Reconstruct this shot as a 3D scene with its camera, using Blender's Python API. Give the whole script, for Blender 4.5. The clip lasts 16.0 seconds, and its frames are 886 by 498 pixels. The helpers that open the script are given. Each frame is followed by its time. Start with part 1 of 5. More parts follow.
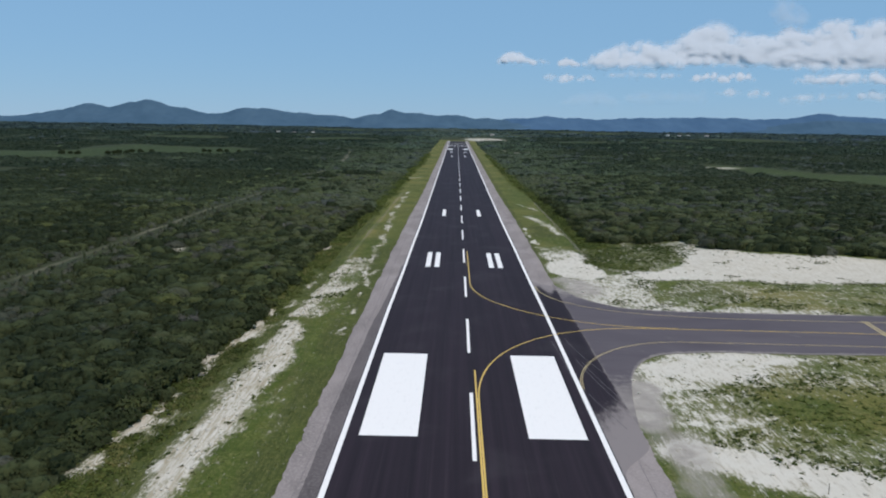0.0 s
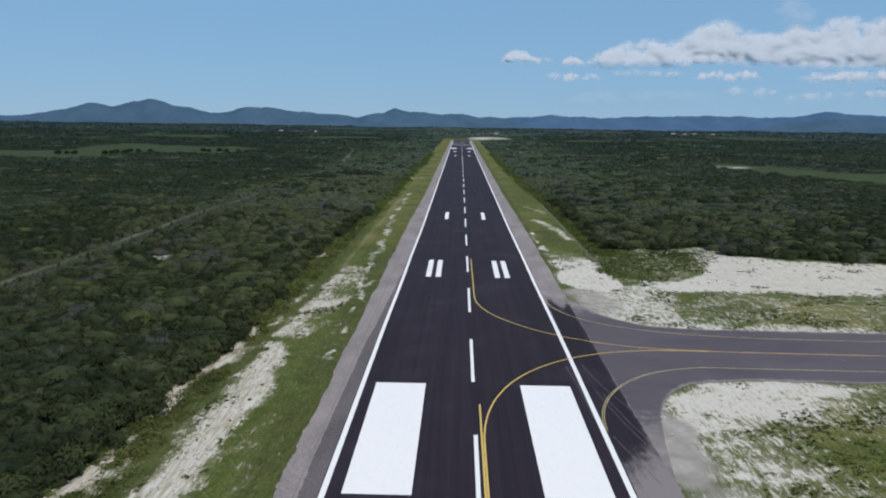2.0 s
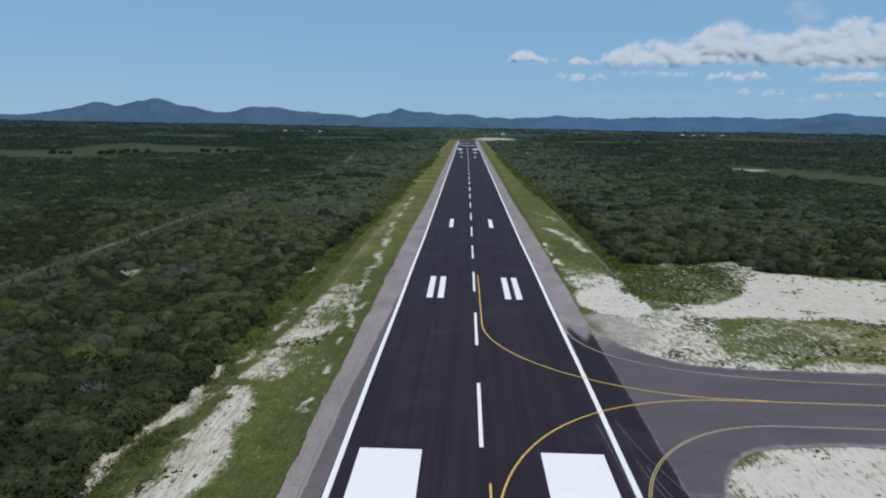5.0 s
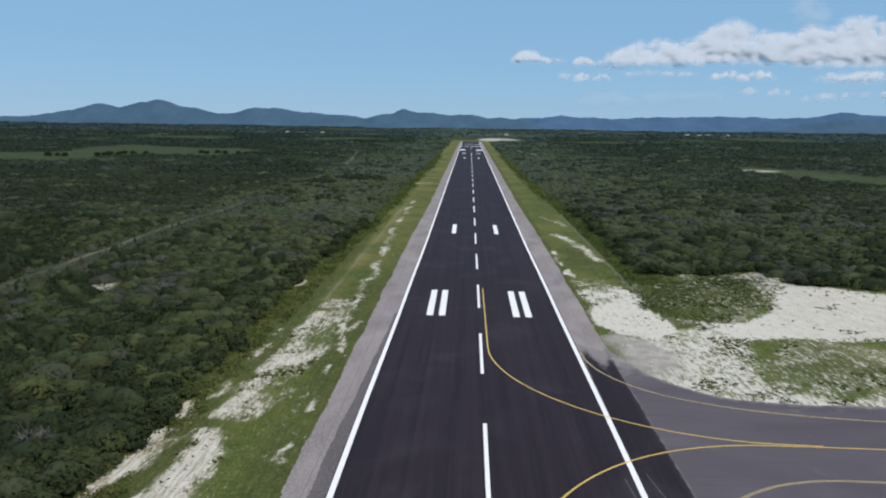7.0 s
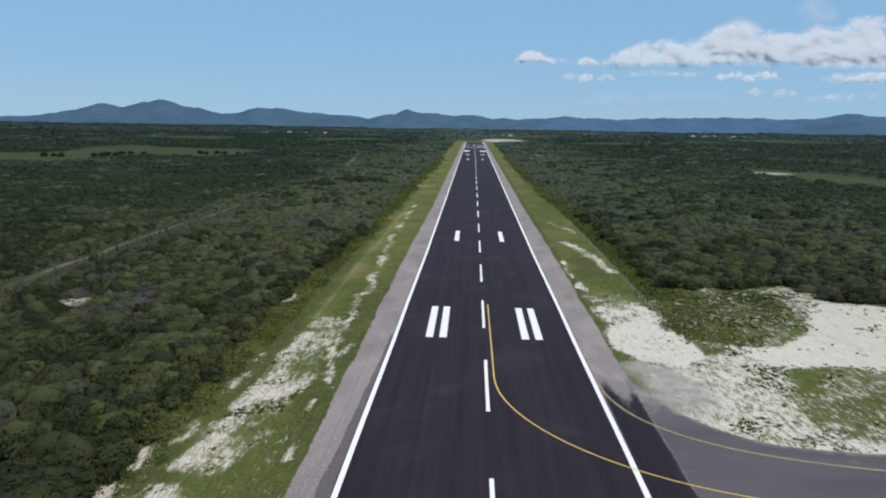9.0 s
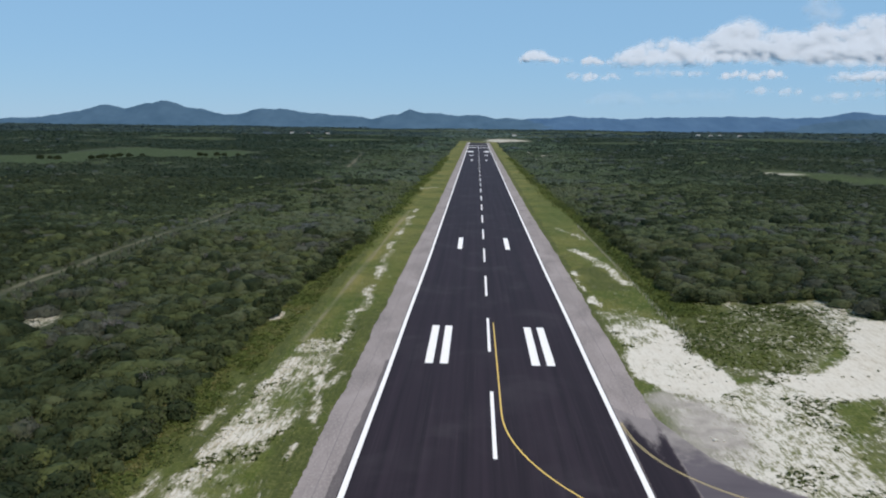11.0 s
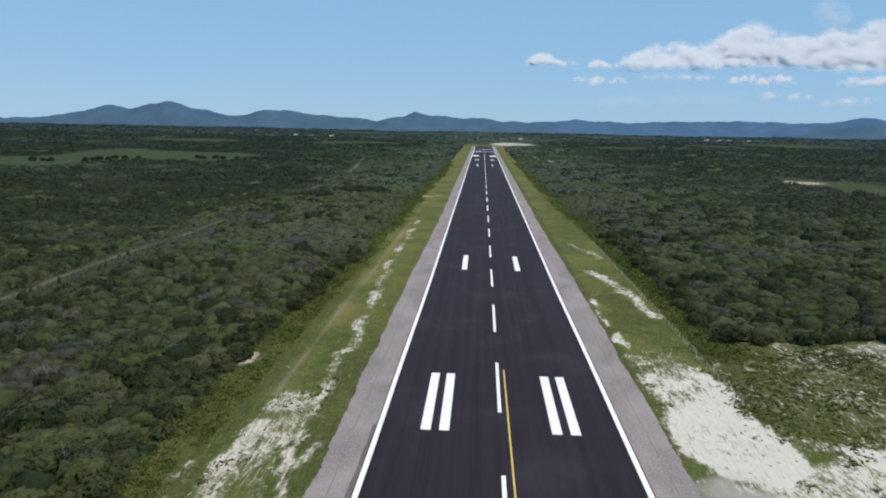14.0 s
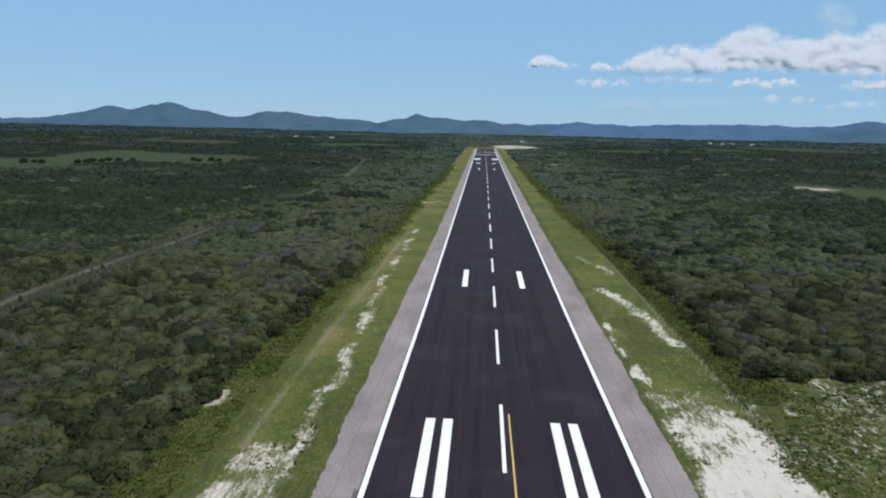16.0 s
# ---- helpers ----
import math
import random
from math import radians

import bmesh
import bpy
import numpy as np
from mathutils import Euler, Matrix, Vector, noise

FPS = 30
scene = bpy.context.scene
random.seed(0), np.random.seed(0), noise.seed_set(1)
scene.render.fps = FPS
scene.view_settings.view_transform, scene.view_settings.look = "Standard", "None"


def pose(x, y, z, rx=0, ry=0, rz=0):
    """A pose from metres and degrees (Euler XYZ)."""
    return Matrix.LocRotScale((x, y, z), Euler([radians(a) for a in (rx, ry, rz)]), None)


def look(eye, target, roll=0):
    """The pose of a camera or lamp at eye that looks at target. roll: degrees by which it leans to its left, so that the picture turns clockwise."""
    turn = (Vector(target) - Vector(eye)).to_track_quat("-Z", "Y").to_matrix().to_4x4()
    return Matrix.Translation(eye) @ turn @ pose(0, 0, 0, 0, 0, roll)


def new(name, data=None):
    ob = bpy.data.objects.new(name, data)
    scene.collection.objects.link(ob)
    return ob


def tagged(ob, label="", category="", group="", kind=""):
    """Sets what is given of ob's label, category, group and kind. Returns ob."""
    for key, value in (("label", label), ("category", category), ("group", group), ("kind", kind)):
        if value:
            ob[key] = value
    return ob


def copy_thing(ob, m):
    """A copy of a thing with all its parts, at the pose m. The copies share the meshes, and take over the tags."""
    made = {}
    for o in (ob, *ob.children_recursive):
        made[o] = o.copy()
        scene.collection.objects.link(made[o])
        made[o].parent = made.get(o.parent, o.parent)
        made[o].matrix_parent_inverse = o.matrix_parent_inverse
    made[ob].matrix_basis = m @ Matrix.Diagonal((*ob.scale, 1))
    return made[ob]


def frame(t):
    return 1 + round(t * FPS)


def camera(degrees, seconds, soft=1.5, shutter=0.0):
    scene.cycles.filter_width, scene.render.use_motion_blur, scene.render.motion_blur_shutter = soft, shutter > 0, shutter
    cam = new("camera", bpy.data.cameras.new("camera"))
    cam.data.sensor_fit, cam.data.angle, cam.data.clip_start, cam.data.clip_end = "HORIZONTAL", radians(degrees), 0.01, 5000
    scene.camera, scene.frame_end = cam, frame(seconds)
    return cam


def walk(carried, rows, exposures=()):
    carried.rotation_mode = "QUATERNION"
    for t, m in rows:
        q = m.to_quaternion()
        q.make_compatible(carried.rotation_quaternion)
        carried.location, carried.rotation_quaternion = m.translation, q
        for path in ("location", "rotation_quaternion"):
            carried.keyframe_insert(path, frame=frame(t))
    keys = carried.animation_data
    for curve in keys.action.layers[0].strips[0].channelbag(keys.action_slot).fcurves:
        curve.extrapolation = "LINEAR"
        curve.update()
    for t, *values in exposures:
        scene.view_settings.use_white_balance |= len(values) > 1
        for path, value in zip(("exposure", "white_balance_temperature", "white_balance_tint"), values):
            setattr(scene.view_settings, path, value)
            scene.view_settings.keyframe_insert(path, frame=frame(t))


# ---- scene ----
cam = camera(61.6, 16.0, 2.0, 0.6)
PATH = [
    (0, (-3.85, -119.884, 53.338), (-3.88, -117.914, 52.998), 0.9),
    (0.5, (-3.702, -114.474, 53.259), (-3.735, -112.504, 52.917), 0.9),
    (1, (-3.605, -109.05, 53.169), (-3.639, -107.079, 52.826), 0.8),
    (1.5, (-3.508, -103.698, 53.054), (-3.546, -101.728, 52.711), 0.8),
    (2, (-3.462, -98.441, 52.92), (-3.503, -96.471, 52.577), 0.8),
    (2.5, (-3.492, -93.162, 52.821), (-3.535, -91.192, 52.477), 0.9),
    (3, (-3.524, -87.866, 52.736), (-3.57, -85.897, 52.393), 0.9),
    (3.5, (-3.518, -82.573, 52.684), (-3.566, -80.603, 52.341), 0.9),
    (4, (-3.523, -77.328, 52.651), (-3.574, -75.358, 52.308), 0.9),
    (6.5, (-3.545, -51.494, 52.399), (-3.608, -49.525, 52.058), 0.9),
    (7, (-3.637, -46.416, 52.392), (-3.702, -44.446, 52.051), 0.8),
    (7.5, (-3.72, -41.334, 52.43), (-3.788, -39.364, 52.089), 0.9),
    (8, (-3.789, -36.275, 52.481), (-3.858, -34.306, 52.14), 0.9),
    (8.5, (-3.828, -31.316, 52.513), (-3.9, -29.346, 52.172), 0.9),
    (9, (-3.833, -26.5, 52.52), (-3.907, -24.53, 52.18), 0.9),
    (11.5, (-3.921, -2.897, 53.085), (-4.008, -0.928, 52.745), 0.7),
    (12, (-4.036, 2.122, 53.27), (-4.124, 4.092, 52.932), 0.8),
    (12.5, (-4.192, 7.387, 53.542), (-4.282, 9.356, 53.204), 0.9),
    (13, (-4.364, 12.769, 53.851), (-4.457, 14.738, 53.515), 1.0),
    (13.5, (-4.559, 18.201, 54.181), (-4.654, 20.17, 53.846), 1.05),
    (14, (-4.747, 23.653, 54.504), (-4.844, 25.623, 54.17), 1.1),
    (14.5, (-4.931, 29.158, 54.841), (-5.028, 31.128, 54.508), 1.15),
    (15, (-5.04, 34.706, 55.138), (-5.139, 36.676, 54.806), 1.2),
    (15.5, (-5.068, 40.295, 55.371), (-5.169, 42.265, 55.041), 1.25),
    (16, (-5.073, 45.863, 55.505), (-5.173, 47.833, 55.176), 1.32),
]
walk(cam, [(t, look(eye, target, roll)) for t, eye, target, roll in PATH],
     [(t, e, k, 15) for t, e, k in ((0, -0.11, 6420), (2, -0.16, 6380), (3, -0.20, 6320), (4, -0.24, 6300), (6.5, -0.05, 6450), (9, 0.02, 6550), (12.5, 0.09, 6620), (16, 0.08, 6520))])

# ---- sky, sun and light ----
SUN_ELEVATION, SUN_AZIMUTH = 62.0, 128.0  # degrees; azimuth clockwise from the runway's heading
world = bpy.data.worlds.new("world")
scene.world = world
world.use_nodes = True
wt = world.node_tree
sky = wt.nodes.new("ShaderNodeTexSky")
sky.sky_type, sky.sun_disc = "NISHITA", False
sky.sun_elevation, sky.sun_rotation = radians(SUN_ELEVATION), radians(SUN_AZIMUTH)
sky.air_density, sky.dust_density, sky.ozone_density, sky.altitude = 1.0, 0.0, 4.0, 300
# clear, evenly hazy maritime air: the sky's gradient is drawn towards one pale blue
level = wt.nodes.new("ShaderNodeMix")
level.data_type, level.blend_type = "RGBA", "MULTIPLY"
level.inputs["Factor"].default_value = 1.0
level.inputs["B"].default_value = (0.085, 0.095, 0.105, 1)
wt.links.new(sky.outputs[0], level.inputs["A"])
haze = wt.nodes.new("ShaderNodeMix")
haze.data_type = "RGBA"
haze.inputs["Factor"].default_value = 0.80
haze.inputs["B"].default_value = (0.243, 0.474, 0.702, 1)
wt.links.new(level.outputs["Result"], haze.inputs["A"])
wt.links.new(haze.outputs["Result"], wt.nodes["Background"].inputs[0])
wt.nodes["Background"].inputs[1].default_value = 1.0

sun = new("sun", bpy.data.lights.new("sun", "SUN"))
sun.data.energy, sun.data.angle, sun.data.color = 3.16, radians(0.6), (1.0, 0.885, 0.745)
_e, _a = radians(SUN_ELEVATION), radians(SUN_AZIMUTH)
SUN_FROM = Vector((math.sin(_a) * math.cos(_e), math.cos(_a) * math.cos(_e), math.sin(_e)))
sun.matrix_world = look(SUN_FROM * 500, (0, 0, 0))

rng = np.random.default_rng(7)


# ---- material helpers ----
class Mat:
    """A node material with short calls for its nodes."""

    def __init__(self, name, rough=0.8, spec=0.3):
        self.m = bpy.data.materials.new(name)
        self.m.use_nodes = True
        self.t = self.m.node_tree
        self.b = self.t.nodes["Principled BSDF"]
        self.b.inputs["Roughness"].default_value = rough
        self.b.inputs["Specular IOR Level"].default_value = spec

    def node(self, kind, **kw):
        n = self.t.nodes.new(kind)
        for k, v in kw.items():
            if k == "op":
                n.operation = v
            elif k == "scale":
                n.inputs["Scale"].default_value = v
        return n

    def put(self, socket, v):
        if isinstance(v, bpy.types.NodeSocket):
            self.t.links.new(v, socket)
        elif isinstance(v, (tuple, list)) and len(v) == 3 and socket.type == "RGBA":
            socket.default_value = (*v, 1)
        else:
            socket.default_value = v

    def coords(self, sx=1, sy=1, sz=1):
        mp = self.node("ShaderNodeMapping")
        mp.inputs["Scale"].default_value = (sx, sy, sz)
        self.t.links.new(self.node("ShaderNodeTexCoord").outputs["Object"], mp.inputs[0])
        return mp.outputs[0]

    def noise(self, scale, detail=4, rough=0.55, at=None, warp=0.0):
        n = self.node("ShaderNodeTexNoise", scale=scale)
        n.inputs["Detail"].default_value, n.inputs["Roughness"].default_value = detail, rough
        n.inputs["Distortion"].default_value = warp
        self.t.links.new(at if at else self.coords(), n.inputs["Vector"])
        return n.outputs["Fac"]

    def math(self, op, a, b=0.0, clamp=False):
        n = self.node("ShaderNodeMath", op=op)
        n.use_clamp = clamp
        self.put(n.inputs[0], a)
        self.put(n.inputs[1], b)
        return n.outputs[0]

    def edge(self, v, lo, hi):
        n = self.node("ShaderNodeMapRange")
        n.interpolation_type = "SMOOTHSTEP"
        self.put(n.inputs[0], v)
        n.inputs[1].default_value, n.inputs[2].default_value = lo, hi
        return n.outputs[0]

    def attr(self, name):
        n = self.node("ShaderNodeAttribute")
        n.attribute_name = name
        return n.outputs["Fac"]

    def island(self):
        return self.node("ShaderNodeNewGeometry").outputs["Random Per Island"]

    def mix(self, fac, a, b, blend="MIX"):
        n = self.node("ShaderNodeMix")
        n.data_type, n.blend_type = "RGBA", blend
        self.put(n.inputs["Factor"], fac)
        self.put(n.inputs["A"], a)
        self.put(n.inputs["B"], b)
        return n.outputs["Result"]

    def ramp(self, fac, *stops):
        n = self.node("ShaderNodeValToRGB")
        r = n.color_ramp
        while len(r.elements) < len(stops):
            r.elements.new(0.5)
        for e, (p, c) in zip(r.elements, stops):
            e.position, e.color = p, (*c, 1)
        self.put(n.inputs[0], fac)
        return n.outputs[0]

    def color(self, c):
        self.put(self.b.inputs["Base Color"], c)
        return self

    def bump(self, height, strength=0.4, distance=0.1):
        n = self.node("ShaderNodeBump")
        n.inputs["Strength"].default_value, n.inputs["Distance"].default_value = strength, distance
        self.put(n.inputs["Height"], height)
        self.t.links.new(n.outputs[0], self.b.inputs["Normal"])
        return self


def plain(name, c, vary=0.25, scale=2.0, rough=0.8, spec=0.3):
    m = Mat(name, rough, spec)
    n = m.noise(scale, 5)
    return m.color(m.ramp(n, (0.3, tuple(v * (1 - vary) for v in c)), (0.7, tuple(v * (1 + vary) for v in c)))).m


# ---- materials ----
def asphalt_material():
    m = Mat("runway_asphalt", 0.82, 0.22)
    lanes = m.noise(1.0, 3, at=m.coords(0.55, 0.006, 1))
    streak = m.noise(1.0, 4, at=m.coords(2.6, 0.03, 1))
    blotch = m.noise(0.06, 4, warp=0.6)
    grain = m.noise(9.0, 3)
    c = m.ramp(lanes, (0.3, (0.0116, 0.0074, 0.0112)), (0.7, (0.0290, 0.0185, 0.0265)))
    c = m.mix(m.math("MULTIPLY", m.edge(streak, 0.52, 0.75), 0.45), c, (0.045, 0.034, 0.040))
    c = m.mix(m.math("MULTIPLY", m.edge(blotch, 0.50, 0.75), 0.38), c, (0.060, 0.052, 0.058))
    c = m.mix(m.math("MULTIPLY", grain, 0.35), c, (0.018, 0.016, 0.020))
    dust = m.math("ADD", m.attr("dust"), m.math("MULTIPLY", m.math("SUBTRACT", m.noise(0.9, 5, 0.65, at=m.coords(1, 0.35, 1)), 0.5), 1.1))
    c = m.mix(m.math("MULTIPLY", m.edge(dust, 0.25, 0.95), m.edge(m.attr("dust"), 0.0, 0.12)), c, (0.222, 0.196, 0.190))
    return m.color(c).bump(grain, 0.15, 0.02).m


def shoulder_material(name, base, dust, cracks=True):
    m = Mat(name, 0.9, 0.2)
    big = m.noise(0.07, 5, at=m.coords(1.6, 0.7, 1), warp=0.5)
    fine = m.noise(2.2, 5, 0.65)
    c = m.ramp(big, (0.32, tuple(v * 0.66 for v in base)), (0.68, tuple(v * 1.12 for v in base)))
    c = m.mix(m.edge(fine, 0.42, 0.75), c, dust)
    if cracks:
        v = m.node("ShaderNodeTexVoronoi", scale=0.16)
        v.feature = "DISTANCE_TO_EDGE"
        wob = m.node("ShaderNodeMix")
        wob.data_type = "VECTOR"
        wob.inputs["Factor"].default_value = 0.25
        nz = m.node("ShaderNodeTexNoise", scale=0.5)
        m.t.links.new(m.coords(), nz.inputs["Vector"])
        m.t.links.new(m.coords(1.5, 0.6, 1), wob.inputs["A"])
        m.t.links.new(nz.outputs["Color"], wob.inputs["B"])
        m.t.links.new(wob.outputs["Result"], v.inputs["Vector"])
        line = m.math("SUBTRACT", 1.0, m.edge(v.outputs["Distance"], 0.0, 0.018))
        c = m.mix(m.math("MULTIPLY", line, 0.18), c, tuple(q * 0.45 for q in base))
    return m.color(c).bump(fine, 0.3, 0.03).m


def taxi_material():
    m = Mat("taxiway_asphalt", 0.85, 0.25)
    big = m.noise(0.05, 4, at=m.coords(0.5, 1.6, 1), warp=0.8)
    streak = m.noise(1.0, 4, at=m.coords(0.05, 1.1, 1))
    grain = m.noise(5.0, 4)
    c = m.ramp(big, (0.3, (0.080, 0.068, 0.079)), (0.7, (0.126, 0.109, 0.118)))
    c = m.mix(m.math("MULTIPLY", m.edge(streak, 0.52, 0.8), 0.5), c, (0.07, 0.063, 0.073))
    c = m.mix(m.math("MULTIPLY", m.edge(m.noise(0.11, 6, 0.7), 0.6, 0.78), 0.6), c, (0.24, 0.22, 0.20))
    c = m.mix(m.math("MULTIPLY", grain, 0.25), c, (0.07, 0.065, 0.072))
    dust = m.math("ADD", m.attr("dust"), m.math("MULTIPLY", m.math("SUBTRACT", m.noise(0.5, 5, 0.65), 0.5), 1.2))
    c = m.mix(m.math("MULTIPLY", m.edge(dust, 0.2, 0.9), m.edge(m.attr("dust"), 0.0, 0.15)), c, m.ramp(m.noise(0.16, 5, 0.6), (0.35, (0.17, 0.15, 0.145)), (0.65, (0.27, 0.245, 0.225))))
    return m.color(c).bump(grain, 0.15, 0.02).m


def paint_material(name, c, worn):
    m = Mat(name, 0.6, 0.35)
    n = m.noise(0.9, 6, 0.65, at=m.coords(1.5, 0.5, 1))
    f = m.noise(7.0, 4)
    k = m.mix(m.math("MULTIPLY", m.edge(n, 0.5, 0.85), 0.5), c, worn)
    k = m.mix(m.math("MULTIPLY", m.edge(f, 0.55, 0.85), 0.25), k, worn)
    return m.color(k).bump(f, 0.1, 0.01).m


def ground_material():
    m = Mat("ground_soil", 0.95, 0.1)
    along = m.noise(1.0, 6, 0.66, at=m.coords(1.35, 0.30, 1), warp=0.9)
    fine = m.noise(1.5, 6, 0.7)
    tiny = m.noise(5.5, 4, 0.6)
    big = m.noise(0.035, 5, 0.6)
    mid = m.noise(0.22, 5, 0.6, warp=0.4)
    # forest floor under the scrub, then mown grass, dry grass, sand, silt
    floor_c = m.ramp(mid, (0.3, (0.026, 0.033, 0.015)), (0.7, (0.046, 0.055, 0.026)))
    far = m.noise(0.02, 7, 0.65)
    floor_c = m.mix(m.edge(far, 0.44, 0.64), floor_c, (0.038, 0.052, 0.029))
    grass = m.ramp(fine, (0.30, (0.034, 0.050, 0.011)), (0.5, (0.086, 0.108, 0.026)), (0.70, (0.185, 0.185, 0.066)))
    grass = m.mix(m.math("MULTIPLY", m.edge(mid, 0.40, 0.66), 0.8), grass, (0.050, 0.076, 0.014))
    grass = m.mix(m.math("MULTIPLY", m.edge(big, 0.45, 0.62), 0.4), grass, (0.125, 0.132, 0.034))
    grass = m.mix(m.math("MULTIPLY", m.edge(tiny, 0.5, 0.8), 0.6), grass, (0.026, 0.034, 0.012))
    tussock = m.noise(0.75, 6, 0.7, at=m.coords(1.0, 0.5, 1), warp=0.8)
    grass = m.mix(m.math("MULTIPLY", m.edge(tussock, 0.52, 0.66), 0.6), grass, (0.034, 0.046, 0.014))
    grass = m.mix(m.math("MULTIPLY", m.edge(m.noise(1.0, 6, 0.7, at=m.coords(0.9, 0.22, 1), warp=1.2), 0.56, 0.68), 0.5), grass, (0.19, 0.175, 0.075))
    grass = m.mix(m.math("MULTIPLY", m.edge(along, 0.60, 0.72), 0.55), grass, (0.24, 0.225, 0.14))
    worn = m.noise(0.16, 6, 0.65, at=m.coords(1.0, 0.12, 1), warp=0.6)
    grass = m.mix(m.math("MULTIPLY", m.edge(worn, 0.50, 0.68), 0.3), grass, (0.115, 0.098, 0.050))
    combed = m.noise(1.0, 5, 0.65, at=m.coords(1.9, 0.16, 1), warp=0.5)
    grass = m.mix(m.math("MULTIPLY", m.edge(combed, 0.46, 0.62), 0.45), grass, (0.042, 0.074, 0.012))
    dry = m.ramp(fine, (0.3, (0.124, 0.118, 0.034)), (0.7, (0.205, 0.182, 0.062)))
    grass = m.mix(m.math("MULTIPLY", m.attr("dry"), m.edge(m.math("ADD", big, m.math("MULTIPLY", fine, 0.4)), 0.55, 0.85)), grass, dry)
    rank = m.ramp(m.math("ADD", m.math("MULTIPLY", fine, 0.5), m.math("MULTIPLY", combed, 0.5)), (0.34, (0.025, 0.033, 0.012)), (0.5, (0.062, 0.075, 0.022)), (0.66, (0.134, 0.134, 0.048)))
    grass = m.mix(m.math("MULTIPLY", m.edge(m.math("ADD", m.attr("lush"), m.math("SUBTRACT", mid, 0.5)), 0.2, 0.75), 0.85), grass, rank)
    pasture = m.ramp(m.noise(0.03, 6, 0.65), (0.35, (0.028, 0.048, 0.017)), (0.65, (0.050, 0.077, 0.028)))
    grass = m.mix(m.math("MULTIPLY", m.attr("field"), 0.85), grass, pasture)
    c = m.mix(m.edge(m.math("ADD", m.attr("grass"), m.math("MULTIPLY", m.math("SUBTRACT", mid, 0.5), 0.9)), 0.35, 0.65), floor_c, grass)
    lump = m.math("ADD", m.math("ADD", m.math("MULTIPLY", along, 0.45), m.math("MULTIPLY", fine, 0.28)), m.math("MULTIPLY", m.noise(0.30, 5, 0.65, warp=0.6), 0.27))
    cover = m.math("ADD", m.math("MULTIPLY", m.math("SUBTRACT", lump, 0.5), 4.6), 0.5)
    sandiness = m.edge(m.math("SUBTRACT", m.attr("sand"), cover), -0.20, 0.30)
    sand = m.ramp(along, (0.30, (0.58, 0.555, 0.48)), (0.54, (0.54, 0.505, 0.43)), (0.72, (0.26, 0.225, 0.155)))
    sand = m.mix(m.math("MULTIPLY", m.edge(mid, 0.35, 0.65), 0.5), sand, (0.60, 0.58, 0.515))
    sand = m.mix(m.math("MULTIPLY", m.edge(tiny, 0.58, 0.8), 0.45), sand, (0.28, 0.25, 0.18))
    sand = m.mix(m.math("MULTIPLY", m.math("MULTIPLY", m.attr("straw"), 0.8), m.edge(combed, 0.38, 0.66)), sand, (0.30, 0.255, 0.165))
    # thin growth and dust where sand gives way to grass
    thin = m.math("MULTIPLY", m.edge(m.math("SUBTRACT", m.attr("sand"), cover), -0.70, 0.10), m.edge(m.attr("sand"), 0.08, 0.45))
    c = m.mix(m.math("MULTIPLY", thin, 0.42), c, m.ramp(fine, (0.3, (0.17, 0.165, 0.085)), (0.7, (0.34, 0.32, 0.225))))
    c = m.mix(sandiness, c, sand)
    silt = m.ramp(mid, (0.3, (0.25, 0.228, 0.205)), (0.7, (0.42, 0.39, 0.345)))
    c = m.mix(m.edge(m.math("SUBTRACT", m.attr("silt"), m.math("MULTIPLY", m.math("ADD", m.math("MULTIPLY", mid, 0.5), m.math("MULTIPLY", along, 0.5)), 0.95)), -0.25, 0.40), c, silt)
    c = m.mix(m.attr("track"), c, m.ramp(fine, (0.3, (0.20, 0.175, 0.125)), (0.7, (0.30, 0.27, 0.20))))
    return m.color(c).bump(m.math("ADD", lump, m.math("MULTIPLY", tiny, 0.3)), 0.45, 0.3).m


